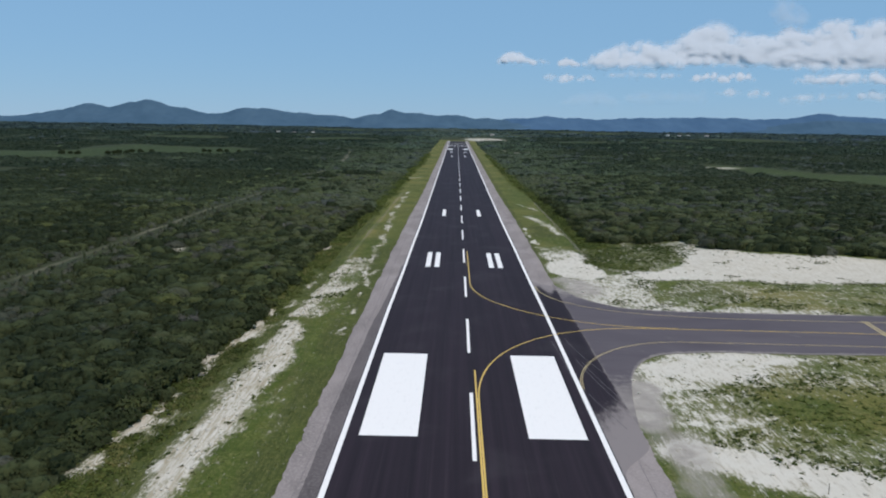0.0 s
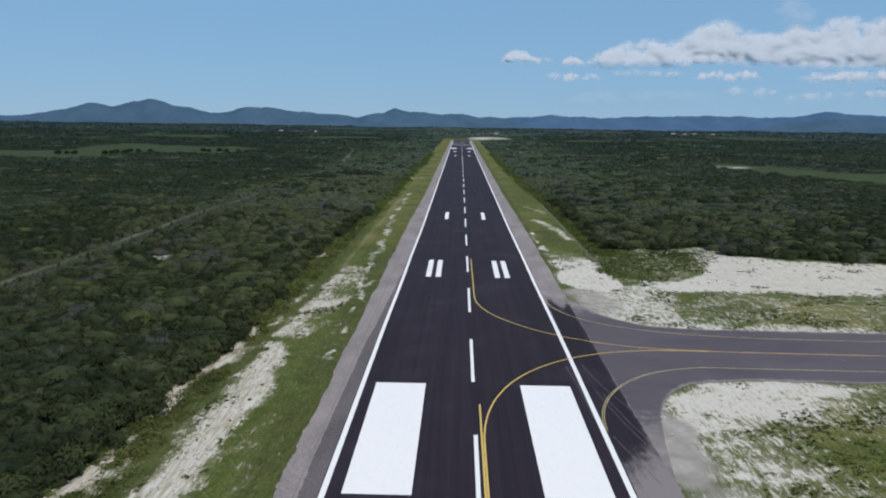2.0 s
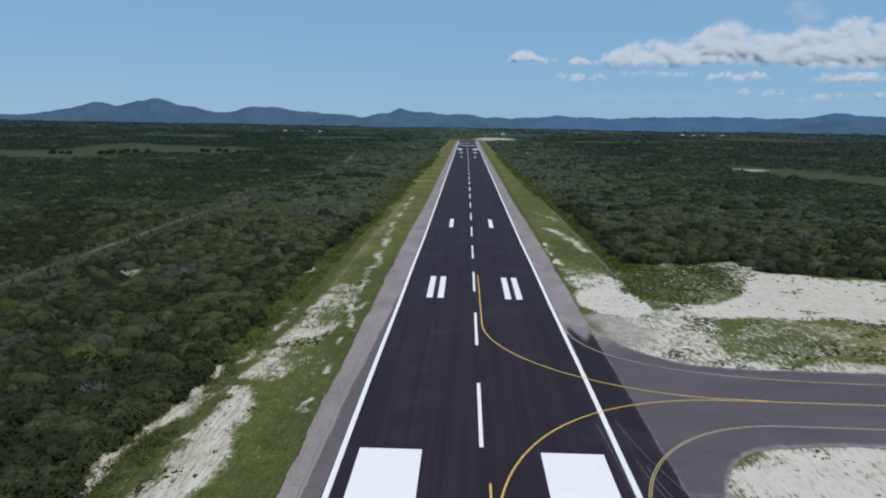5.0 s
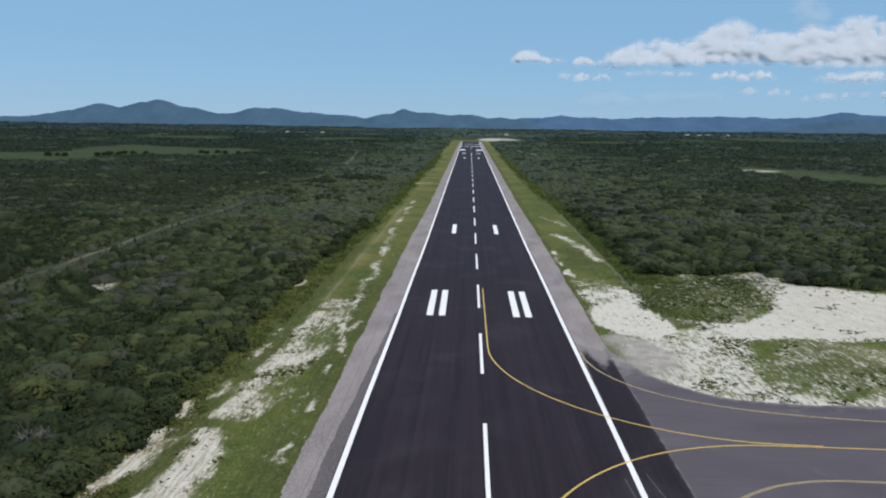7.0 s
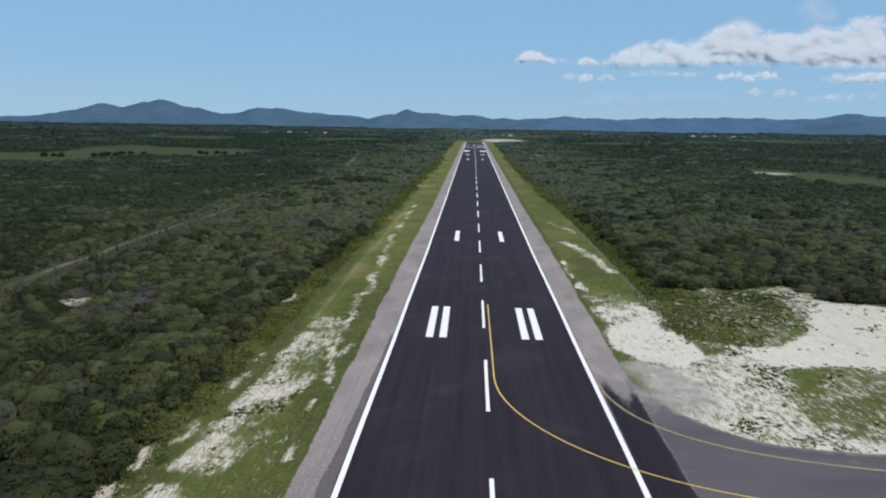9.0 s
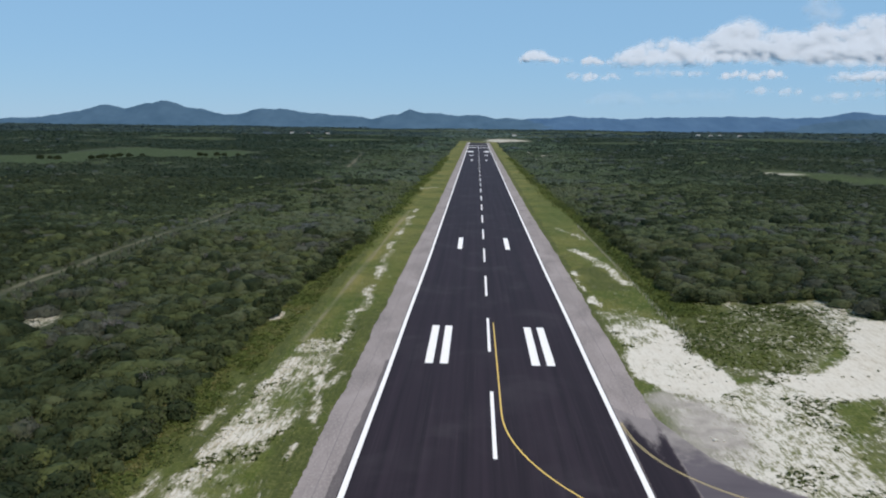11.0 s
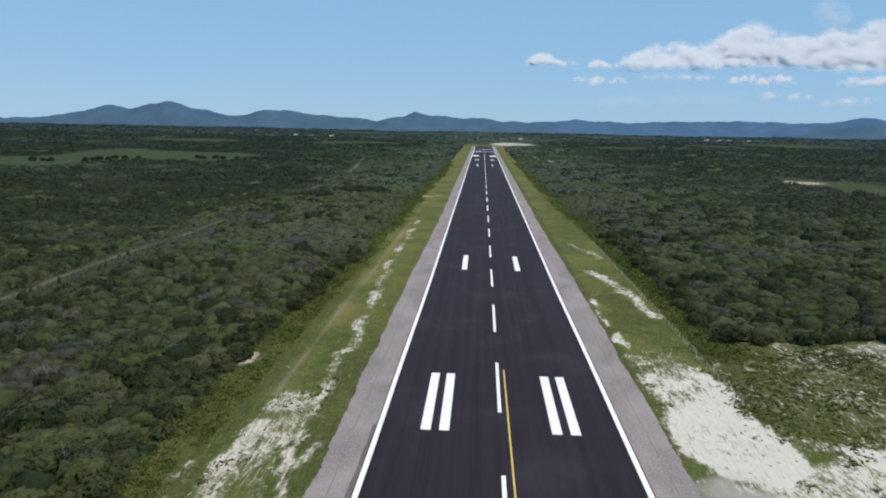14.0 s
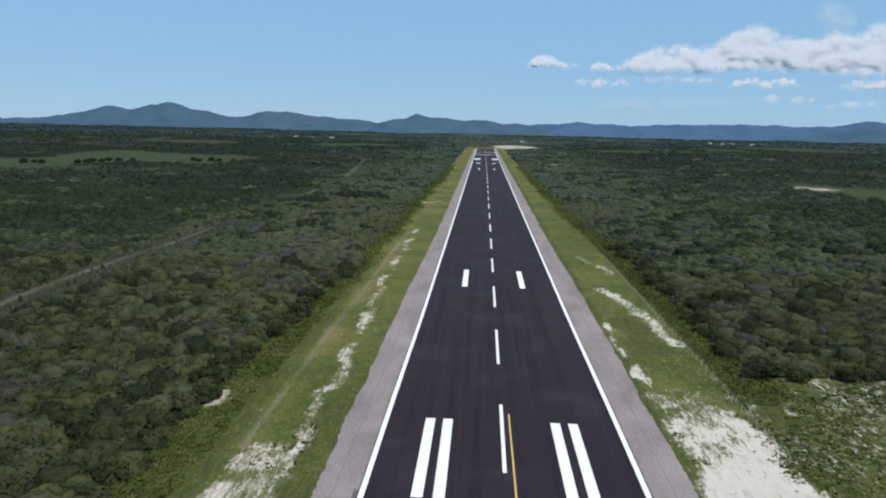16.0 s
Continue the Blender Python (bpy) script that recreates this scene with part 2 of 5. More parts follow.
def leaf_material(name, *stops, clumps=True):
    """Foliage: one hue a plant (tint), a little difference from clump to clump; clumps shade softly with their crown's roundness."""
    m = Mat(name, 0.85, 0.08)
    c = m.ramp(m.attr("tint"), *stops)
    patch = m.noise(0.012, 5, 0.6)
    c = m.mix(m.math("MULTIPLY", m.edge(patch, 0.46, 0.66), 0.35), c, (0.042, 0.056, 0.028))
    broad = m.noise(0.0042, 6, 0.65)
    c = m.mix(m.math("MULTIPLY", m.edge(broad, 0.48, 0.64), 0.3), c, (0.042, 0.054, 0.033))
    if not clumps:
        f = m.noise(1.6, 5, 0.7)
        c = m.mix(m.math("MULTIPLY", m.edge(f, 0.42, 0.72), 0.28), c, (0.026, 0.034, 0.014))
        c = m.mix(m.math("MULTIPLY", m.edge(m.noise(0.55, 5, 0.65), 0.46, 0.70), 0.35), c, (0.070, 0.080, 0.034))
        return m.color(c).bump(m.math("ADD", f, m.math("MULTIPLY", m.noise(0.7, 5, 0.65), 1.4)), 0.85, 0.55).m
    i = m.island()
    c = m.mix(m.math("MULTIPLY", i, 0.24), c, (0.026, 0.033, 0.014))
    c = m.mix(m.math("MULTIPLY", m.edge(i, 0.8, 1.0), 0.16), c, (0.11, 0.115, 0.075))
    n = m.node("ShaderNodeAttribute")
    n.attribute_name = "rounding"
    turn = m.node("ShaderNodeVectorTransform")
    turn.vector_type, turn.convert_from, turn.convert_to = "NORMAL", "OBJECT", "WORLD"
    m.t.links.new(n.outputs["Vector"], turn.inputs[0])
    own = m.node("ShaderNodeNewGeometry").outputs["True Normal"]
    both = m.node("ShaderNodeMix")
    both.data_type = "VECTOR"
    # a leaf that stands across its crown's roundness shades by its own side
    agree = m.node("ShaderNodeVectorMath")
    agree.operation = "DOT_PRODUCT"
    m.t.links.new(own, agree.inputs[0])
    m.t.links.new(turn.outputs[0], agree.inputs[1])
    m.put(both.inputs["Factor"], m.math("MULTIPLY", m.edge(agree.outputs["Value"], -0.6, 0.2), 0.88))
    m.t.links.new(own, both.inputs["A"])
    m.t.links.new(turn.outputs[0], both.inputs["B"])
    m.t.links.new(both.outputs["Result"], m.b.inputs["Normal"])
    m.color(c)
    glow = m.node("ShaderNodeBsdfTranslucent")
    m.put(glow.inputs["Color"], c)
    m.t.links.new(both.outputs["Result"], glow.inputs["Normal"])
    blend = m.node("ShaderNodeMixShader")
    blend.inputs[0].default_value = 0.38
    m.t.links.new(m.b.outputs[0], blend.inputs[1])
    m.t.links.new(glow.outputs[0], blend.inputs[2])
    m.t.links.new(blend.outputs[0], m.t.nodes["Material Output"].inputs["Surface"])
    return m.m


M_ASPHALT = asphalt_material()
M_SHOULDER = shoulder_material("shoulder_old_asphalt", (0.262, 0.228, 0.218), (0.345, 0.308, 0.288))
M_TAXI = taxi_material()
M_WHITE = paint_material("white_road_paint", (0.84, 0.82, 0.79), (0.63, 0.615, 0.595))
M_YELLOW = paint_material("yellow_road_paint", (0.66, 0.45, 0.11), (0.52, 0.43, 0.27))
M_YELLOW_FADED = paint_material("faded_yellow_paint", (0.50, 0.40, 0.20), (0.42, 0.36, 0.26))
M_GROUND = ground_material()
LEAF_HUES = [(0.0, (0.018, 0.028, 0.013)), (0.3, (0.036, 0.049, 0.021)), (0.55, (0.062, 0.078, 0.034)), (0.74, (0.080, 0.099, 0.038)),
             (0.80, (0.084, 0.090, 0.069)), (0.93, (0.058, 0.064, 0.052)), (1.0, (0.096, 0.114, 0.040))]
M_LEAF = leaf_material("scrub_leaves", *LEAF_HUES)
M_CROWN = leaf_material("scrub_crown", *LEAF_HUES, clumps=False)
# distance haze painted into the leaf colours, bluer from zone to zone
MILD_HAZE_HUES = [(p, (c[0] * 0.98, c[1] * 1.03, c[2] * 1.22)) for p, c in LEAF_HUES]
M_LEAF_MILD = leaf_material("mildly_hazed_leaves", *MILD_HAZE_HUES)
M_CROWN_MILD = leaf_material("mildly_hazed_crown", *MILD_HAZE_HUES, clumps=False)
COOL_HAZE_HUES = [(p, (c[0] * 0.94, c[1] * 1.05, c[2] * 1.42)) for p, c in LEAF_HUES]
M_LEAF_COOL = leaf_material("hazed_green_leaves", *COOL_HAZE_HUES)
M_CROWN_COOL = leaf_material("hazed_green_crown", *COOL_HAZE_HUES, clumps=False)
FAR_HAZE_HUES = [(p, (c[0] * 0.86, c[1] * 1.06, c[2] * 1.66)) for p, c in LEAF_HUES]
M_LEAF_FAR = leaf_material("hazed_blue_green_leaves", *FAR_HAZE_HUES)
M_CROWN_FAR = leaf_material("hazed_blue_green_crown", *FAR_HAZE_HUES, clumps=False)
# at the horizon the painted haze also lifts the greens towards pale blue
RIM_HAZE_HUES = [(p, (c[0] * 0.95 + 0.012, c[1] * 1.10 + 0.021, c[2] * 1.7 + 0.035)) for p, c in LEAF_HUES]
M_LEAF_RIM = leaf_material("rim_hazed_leaves", *RIM_HAZE_HUES)
M_CROWN_RIM = leaf_material("rim_hazed_crown", *RIM_HAZE_HUES, clumps=False)
M_GRASSBLADE = leaf_material("grass_blades", (0.0, (0.050, 0.076, 0.020)), (0.5, (0.130, 0.165, 0.042)), (1.0, (0.26, 0.235, 0.10)))
M_BARK = plain("grey_brown_bark", (0.16, 0.13, 0.10), 0.35, 6.0)
M_TWIG = plain("dry_grey_twigs", (0.15, 0.14, 0.13), 0.3, 3.0)
M_POST = plain("weathered_fence_post", (0.42, 0.38, 0.28), 0.3, 4.0)
M_WIRE = plain("galvanised_wire", (0.30, 0.30, 0.30), 0.2, 3.0, 0.5, 0.5)
M_CORE_JOINT = plain("dark_joint_sealant", (0.17, 0.152, 0.148), 0.3, 1.5)
M_ROCK = plain("pale_limestone", (0.50, 0.47, 0.40), 0.25, 3.0, 0.9, 0.2)


# ---- mesh helpers ----
def mesh_of(name, verts, faces, material, smooth=False, tint=None, rounding=None, **floats):
    """A mesh from arrays; faces is (n, 3) or (n, 4). tint: one value a face; floats: one value a vertex."""
    verts, faces = np.asarray(verts, np.float32), np.asarray(faces, np.int32)
    me = bpy.data.meshes.new(name)
    n, k = faces.shape
    me.vertices.add(len(verts))
    me.vertices.foreach_set("co", verts.ravel())
    me.loops.add(n * k)
    me.loops.foreach_set("vertex_index", faces.ravel())
    me.polygons.add(n)
    me.polygons.foreach_set("loop_start", np.arange(0, n * k, k, dtype=np.int32))
    me.polygons.foreach_set("use_smooth", np.full(n, smooth))
    me.update(calc_edges=True)
    if tint is not None:
        me.attributes.new("tint", "FLOAT", "FACE").data.foreach_set("value", np.asarray(tint, np.float32))
    if rounding is not None:
        me.attributes.new("rounding", "FLOAT_VECTOR", "FACE").data.foreach_set("vector", np.asarray(rounding, np.float32).ravel())
    for key, v in floats.items():
        me.attributes.new(key, "FLOAT", "POINT").data.foreach_set("value", np.asarray(v, np.float32).ravel())
    me.materials.append(material)
    return me


def part(name, me, parent, label=""):
    ob = new(name, me)
    ob.parent = parent
    return tagged(ob, label)


def smooth01(v, lo, hi):
    k = np.clip((v - lo) / (hi - lo), 0, 1)
    return k * k * (3 - 2 * k)


def soft_noise(x, y, s, seed=0):
    """Cheap smooth variation between about -1 and 1."""
    a = np.sin(x / s + 1.7 * seed + 1.3 * np.sin(y / s * 0.83 + seed)) + np.sin(y / s * 1.21 + 2.1 * seed + 1.1 * np.sin(x / s * 0.71 + 2 * seed))
    b = np.sin(x / s * 2.3 + 0.9 * seed + np.sin(y / s * 1.9)) * np.sin(y / s * 2.6 + seed)
    return a * 0.4 + b * 0.35


def near_line(x, y, pts):
    """Distance to a broken line, and how far along it (0 to 1)."""
    best, along = np.full(np.shape(x), 1e9), np.zeros(np.shape(x))
    for i, ((x0, y0), (x1, y1)) in enumerate(zip(pts, pts[1:])):
        dx, dy = x1 - x0, y1 - y0
        k = np.clip(((x - x0) * dx + (y - y0) * dy) / (dx * dx + dy * dy), 0, 1)
        d = np.hypot(x - x0 - k * dx, y - y0 - k * dy)
        along = np.where(d < best, (i + k) / (len(pts) - 1), along)
        best = np.minimum(d, best)
    return best, along


def blob(x, y, cx, cy, rx, ry, turn=0.0, soft=0.35):
    """1 inside an ellipse, fading out over its rim."""
    c, s = math.cos(radians(turn)), math.sin(radians(turn))
    u, v = (x - cx) * c + (y - cy) * s, -(x - cx) * s + (y - cy) * c
    return 1 - smooth01(np.hypot(u / rx, v / ry), 1 - soft, 1 + soft)


def area(x, y, pts, soft):
    """1 inside an outline, fading out over its rim."""
    inside = np.zeros(np.shape(x), bool)
    for (x0, y0), (x1, y1) in zip(pts, pts[1:] + pts[:1]):
        cross = (y0 > y) != (y1 > y)
        inside ^= cross & (x < (x1 - x0) * (y - y0) / (y1 - y0 if y1 != y0 else 1e-9) + x0)
    d = near_line(x, y, pts + pts[:1])[0]
    return smooth01(np.where(inside, d, -d), -soft, soft)


def cells(x, y, size, seed):
    """Random values, two a patch, of irregular patches about that size: stands of one species."""
    ix, iy = np.floor(x / size), np.floor(y / size)
    best, a, b = np.full(np.shape(x), 1e9), np.zeros(np.shape(x)), np.zeros(np.shape(x))

    def chance(u, v, k):
        w = np.sin(u * 127.1 + v * 311.7 + (seed + k) * 74.7) * 43758.5453
        return w - np.floor(w)

    for dx in (-1, 0, 1):
        for dy in (-1, 0, 1):
            u, v = ix + dx, iy + dy
            d = np.hypot((u + chance(u, v, 1)) * size - x, (v + chance(u, v, 2)) * size - y)
            near = d < best
            best, a, b = np.where(near, d, best), np.where(near, chance(u, v, 3), a), np.where(near, chance(u, v, 4), b)
    return a, b


# ---- the plan: where the pavement, sand, grass, tracks and scrub lie ----
DIRT_TRACK = [(-149, 40), (-147.2, 248), (-148.4, 288), (-148.7, 333), (-145.5, 360), (-145, 422), (-148, 540), (-144, 608), (-140.5, 678), (-145, 760), (-149, 833), (-165, 990), (-182, 1150), (-240, 1400)]
SIDE_TRACK = [(-113, 505), (-104, 513), (-94, 523)]
WEST_TRACK = [(-430, 650), (-411, 659), (-363, 679), (-333, 712)]
EAST_TRACK = [(81, 1013), (85, 1200), (91, 1500)]
RUN_END = 1885.0


def taxi_top(x):
    return 90.0 + 47.0 * np.exp(-np.clip(x - 27.0, 0, None) / 7.6)


def taxi_bottom(x):
    return 51.5 - 50.0 * np.exp(-np.clip(x - 29.3, 0, None) / 5.6)


def scrub_west(y):
    """The scrub's edge west of the runway."""
    fray = 1.2 * soft_noise(y, y * 0.2, 17, 8) * smooth01(y, 330, 600)
    return fray - 58.2 - 0.8 * (1 - smooth01(y, 0, 60)) + 5.0 * smooth01(y, 205, 330) + 4.0 * smooth01(y, 450, 900) + 1.8 * soft_noise(y, y * 0.3, 22, 3) + 1.3 * soft_noise(y, y * 0.5, 6, 4)


def scrub_east(y):
    fray = 1.2 * soft_noise(y, y * 0.2, 17, 9) * smooth01(y, 330, 600)
    return fray + 57.0 - 7.0 * smooth01(y, 360, 540) - 4.0 * smooth01(y, 600, 1300) + 0.7 * soft_noise(y, y * 0.4, 30, 5)


MEADOW = [(-900, 1010), (-720, 985), (-635, 985), (-604, 1052), (-640, 1190), (-650, 1325), (-590, 1300), (-457, 1218), (-389, 1236), (-350, 1170), (-342, 1080), (-338, 965), (-394, 957), (-449, 975), (-462, 880), (-466, 826), (-515, 803), (-640, 790), (-760, 800), (-900, 830)]


def meadow(x, y):
    return area(x + 9 * soft_noise(x, y, 26, 3), y, MEADOW, 4.0)


def east_field(x, y):
    return np.maximum(blob(x, y, 362, 715, 42, 150, 18, 0.25), blob(x, y, 445, 610, 90, 115, 10, 0.3))


CLEARINGS = [(316, 1870, 90, 95), (600, 2160, 130, 130), (-330, 1950, 110, 130), (-760, 1850, 160, 120), (-480, 2600, 260, 200), (250, 2700, 200, 190), (950, 2400, 200, 200), (1250, 3100, 400, 260), (-1200, 3000, 420, 280), (420, 3500, 420, 300), (-380, 3600, 380, 300)]


def clearing(x, y):
    g = np.zeros(np.shape(x))
    for cx, cy, rx, ry in CLEARINGS:
        g = np.maximum(g, blob(x, y, cx, cy, rx, ry, 0, 0.3))
    return g


def sand_edge(x, y):
    """Where the bare sand east of the runway meets the scrub."""
    return 212 + 3 * soft_noise(x, y, 9, 2) - 27 * smooth01(x, 97, 106) - 9 * smooth01(x, 110, 160)


def wooded(x, y):
    """True where scrub grows."""
    west = x < scrub_west(y)
    east = (x > scrub_east(y)) & (y > sand_edge(x, y) + 4)
    ok = west | east | (y > RUN_END + 470)
    ok &= ~((np.abs(x) < 44) & (y < RUN_END + 470))
    along = near_line(x, y, DIRT_TRACK)
    shown = np.maximum(np.maximum(y < 420, blob(x, y, -142, 643, 30, 42, 0, 0.3)), blob(x, y, -165, 990, 60, 190, 0, 0.3))
    ok &= along[0] > 0.6 + 0.9 * shown
    for line, w in ((SIDE_TRACK, 5.0), (WEST_TRACK, 9.0), (EAST_TRACK, 3.5)):
        ok &= near_line(x, y, line)[0] > w
    ok &= (meadow(x, y) < 0.5) & (east_field(x, y) < 0.5) & (clearing(x, y) < 0.5)
    ok &= blob(x, y, 80, RUN_END + 220, 75, 230) < 0.4
    ok &= blob(x, y, 111, 1176, 22, 34) < 0.4
    ok &= blob(x, y, -115.5, 174, 7.5, 10) < 0.4
    return ok


def ground_z(x, y):
    off = smooth01(np.abs(x), 30, 60)
    paved = (1 - smooth01(y, 96, 110) * smooth01(y - taxi_top(x), 0, 6)) * smooth01(y, 40, 50) * (1 - smooth01(y, 130, 150)) * (x > 20)
    paved = np.maximum(paved, (x > 20) * (x < 60) * smooth01(y, -10, 0) * (1 - smooth01(y, 135, 150)))
    z = -0.13 + 0.16 * soft_noise(x, y, 9, 1) * off * (1 - paved)
    z = z + 2.4 * smooth01(y, 146, 186) * smooth01(x, 78, 110) * (1 - smooth01(y, 230, 330))  # sand bank
    z = z - 0.35 * np.exp(-((x + 45.6) / 0.9) ** 2) * smooth01(y, 150, 190)  # ditch
    z = z + 0.55 * blob(x, y, -44.5, 5, 6, 66, 0, 0.6)  # spoil heap along the strip
    far = smooth01(np.abs(x), 120, 500) * smooth01(y, 250, 900) * (1 - blob(x, y, -520, 1020, 330, 420, 0, 0.5))
    z = z + far * (5.0 * soft_noise(x, y, 240, 4) + 3.0 * soft_noise(x, y, 95, 6) + 2.0)
    beyond = smooth01(y, RUN_END + 500, 3600)
    return z + beyond * (1.0 + 3.0 * soft_noise(x, y, 300, 8))


def sand_map(x, y):
    """How much of the ground is bare sand, 0 to 1."""
    s = np.zeros(np.shape(x))
    x = x + 1.3 * soft_noise(x, y, 5.5, 2) + 0.6 * soft_noise(x, y, 2.1, 5)
    y = y + 2.2 * soft_noise(x, y, 7.5, 6)

    def lay(v):
        np.maximum(s, v, out=s)

    # west: the spoil heap, the mottled patch beyond it, bare lines and dashes in the grass
    lay((0.98 + 0.16 * soft_noise(x, y, 3.5, 3)) * area(x, y, [(-48.8, 71), (-45, 71.5), (-43.0, 66), (-40.3, 55), (-40.2, 38), (-41, 0), (-43, -22), (-45, -60), (-51, -60), (-48.8, -20), (-47.8, 10), (-47.4, 40)], 2.3))
    patchy = area(x, y, [(-48, 76), (-47.5, 100), (-46, 132), (-46, 148), (-44.5, 166), (-37, 166), (-36, 150), (-36.2, 125), (-36.4, 104), (-38.5, 84), (-41.5, 74)], 1.4)
    ridge = 1 - smooth01(near_line(x, y, [(-46, 78), (-45, 110), (-43.8, 150)])[0], 0.8, 3.0)
    lay(patchy * (0.50 + 0.34 * soft_noise(x, y, 5.5, 4) + 0.34 * ridge))
    lay(0.85 * (1 - smooth01(near_line(x, y, [(-33.2, 118), (-35.4, 149), (-36.2, 178)])[0], 0.2, 1.3)) * (0.8 + 0.5 * soft_noise(y, x, 4, 2)))
    lay(0.80 * (1 - smooth01(near_line(x, y, [(-32.8, 60), (-32.4, 100), (-32.0, 142)])[0], 0.1, 0.9)) * smooth01(soft_noise(y, y * 0.3, 3.1, 4), -0.1, 0.4))
    lay((0.40 + 0.42 * soft_noise(x, y, 6, 4)) * (1 - smooth01(near_line(x, y, [(-36, 166), (-36.4, 222), (-38, 270), (-39.4, 310), (-39.5, 440)])[0], 0.4, 2.4)))
    lay((0.30 + 0.50 * smooth01(soft_noise(y, x, 5, 4), -0.3, 0.3) + 0.4 * soft_noise(x, y, 2.6, 6)) * (1 - smooth01(near_line(x, y, [(-60, -45), (-59.6, -22), (-60.4, -6), (-57.9, 9), (-58, 27), (-57.6, 44), (-55.5, 56), (-53.5, 84)])[0], 0.5, 3.1)))
    lay(0.55 * (1 - smooth01(near_line(x, y, [(-52, 60), (-51, 100), (-50, 140)])[0], 0.3, 2.2)) * smooth01(soft_noise(x, y, 4, 8), 0.0, 0.5))
    streak = smooth01(soft_noise(x * 2.4, y * 0.35, 4, 6), 0.05, 0.5) * smooth01(y, -70, -40) * (1 - smooth01(y, 95, 150))
    lay(streak * (0.38 * smooth01(x, -59, -56) * (1 - smooth01(x, -48, -46)) + 0.20 * smooth01(x, -42, -39) * (1 - smooth01(x, -35, -32))))
    lay(0.55 * (1 - smooth01(near_line(x, y, [(-55, 577), (-45, 582), (-36, 591)])[0], 1.0, 4.5)))
    lay(0.80 * blob(x, y, -57.2, 186, 1.7, 5.5))
    # east: beside the shoulder, the broad bare ground, the bank
    heap = area(x, y, [(31.2, 203), (35, 199), (41, 196), (46, 190), (48.6, 178), (49.2, 163), (50.5, 150), (50, 138), (44, 133), (37, 134), (31.8, 141), (31.2, 150), (31.8, 165), (31.3, 180)], 1.6)
    lay(heap * (1.10 - 0.60 * smooth01(y + 0.6 * (40 - x), 166, 188) + 0.40 * soft_noise(x, y, 4, 5)))
    lay(0.64 * area(x, y, [(36, 136), (50, 138), (60, 148), (74, 152), (66, 134), (61, 115), (60, 99), (70, 95), (86, 98), (112, 92), (112, 86), (55, 84), (44, 91), (36, 101), (33, 118)], 2.5))
    lay(1.35 * area(x, y, [(58, 147), (72, 150), (86, 167), (93, 182), (101, 188), (123, 179), (160, 173), (260, 166), (260, 140), (160, 134), (128, 135), (101, 134), (86, 133), (76, 136), (66, 136)], 3.2))
    lay(0.58 * area(x, y, [(84, 166), (88, 186), (90, 210), (101, 214), (104, 188), (95, 180)], 3.0))
    lay(0.46 * area(x, y, [(62, 112), (74, 134), (86, 133), (100, 127), (90, 108), (82, 100), (70, 96), (61, 100)], 2.0))
    lay(0.27 * area(x, y, [(100, 136), (260, 142), (260, 86), (86, 90), (84, 101), (98, 127)], 4.0))
    # south of the taxiway
    lay((0.92 + 0.25 * soft_noise(x, y * 2, 6, 3)) * area(x, y, [(33.5, 31), (38, 42), (50, 51), (62, 51.5), (72, 51), (80, 49.5), (74, 44), (70, 40), (66, 35), (61, 28), (54, 29), (47, 24), (39, 22), (33, 20)], 5.0))
    lay(0.40 * blob(x, y, 80, 38, 45, 16, 0, 0.5))
    lay((0.46 + 0.2 * soft_noise(x, y * 2, 5, 7)) * area(x, y, [(34, 22), (47, 25), (62, 29), (60, 16), (54, 4), (50, -6), (36, -2)], 5.0))
    d, k = near_line(x, y, [(35, -3), (46, -9), (61, -17), (90, -27)])
    lay(1.15 * (1 - smooth01(d, 2.5, 8.0)))
    lay(0.34 * blob(x, y, 62, 0, 26, 14, -10, 0.5))
    # strip along the east shoulder
    lay((0.66 + 0.26 * soft_noise(x, y, 6, 6)) * (1 - smooth01(near_line(x, y, [(47.0, 236), (46, 254), (43.5, 276), (37.5, 304)])[0], 0.8, 3.4)))
    lay((0.46 + 0.3 * soft_noise(x, y, 7, 3)) * (1 - smooth01(near_line(x, y, [(46.5, 334), (37, 369)])[0], 0.6, 3.0)))
    lay((0.66 + 0.5 * soft_noise(y, x, 4, 7)) * (1 - smooth01(near_line(x, y, [(31.4, 226), (31.2, 258)])[0], 0.2, 1.2)))
    lay(0.80 * blob(x, y, 32.6, 213, 1.5, 6.5))
    lay(0.16 * (x > 31) * (y < 205) * (1 - smooth01(x, 48, 85)))
    lay(0.45 * area(x, y, [(49.5, 214), (48.6, 194), (50, 160), (52, 147), (62, 143), (72, 152), (86, 174), (94, 195), (92, 216)], 2.0))
    # green patches take it back
    s *= 1 - 0.52 * area(x, y, [(49.5, 212), (48.6, 194), (50, 163), (52, 149), (60, 146), (70, 154), (84, 176), (90, 195), (88, 214)], 4.0) * (0.80 + 0.7 * soft_noise(x, y, 5, 9))
    s *= 1 - 0.40 * area(x, y, [(62, 112), (74, 133), (85, 132), (99, 127), (90, 110), (82, 101), (70, 97), (62, 100)], 5.0) * (0.85 + 0.6 * soft_noise(x, y, 5, 3))
    for args, v in (((75, 14, 21, 14, -5), 0.52), ((36, -26, 9, 9, 0), 0.9), ((100, 42, 22, 7, 0), 0.4)):
        s *= 1 - v * blob(x, y, *args, 0.5)
    # tracks and far bare ground
    for line, w in ((SIDE_TRACK, 2.4), (WEST_TRACK, 3.5), (EAST_TRACK, 1.6)):
        d, k = near_line(x, y, line)
        lay(0.50 * (1 - smooth01(d, w * 0.3, w * 1.3)))
    lay(0.62 * blob(x, y, 80, RUN_END + 210, 62, 210, 0, 0.3))
    lay(0.55 * blob(x, y, 111, 1176, 20, 30))
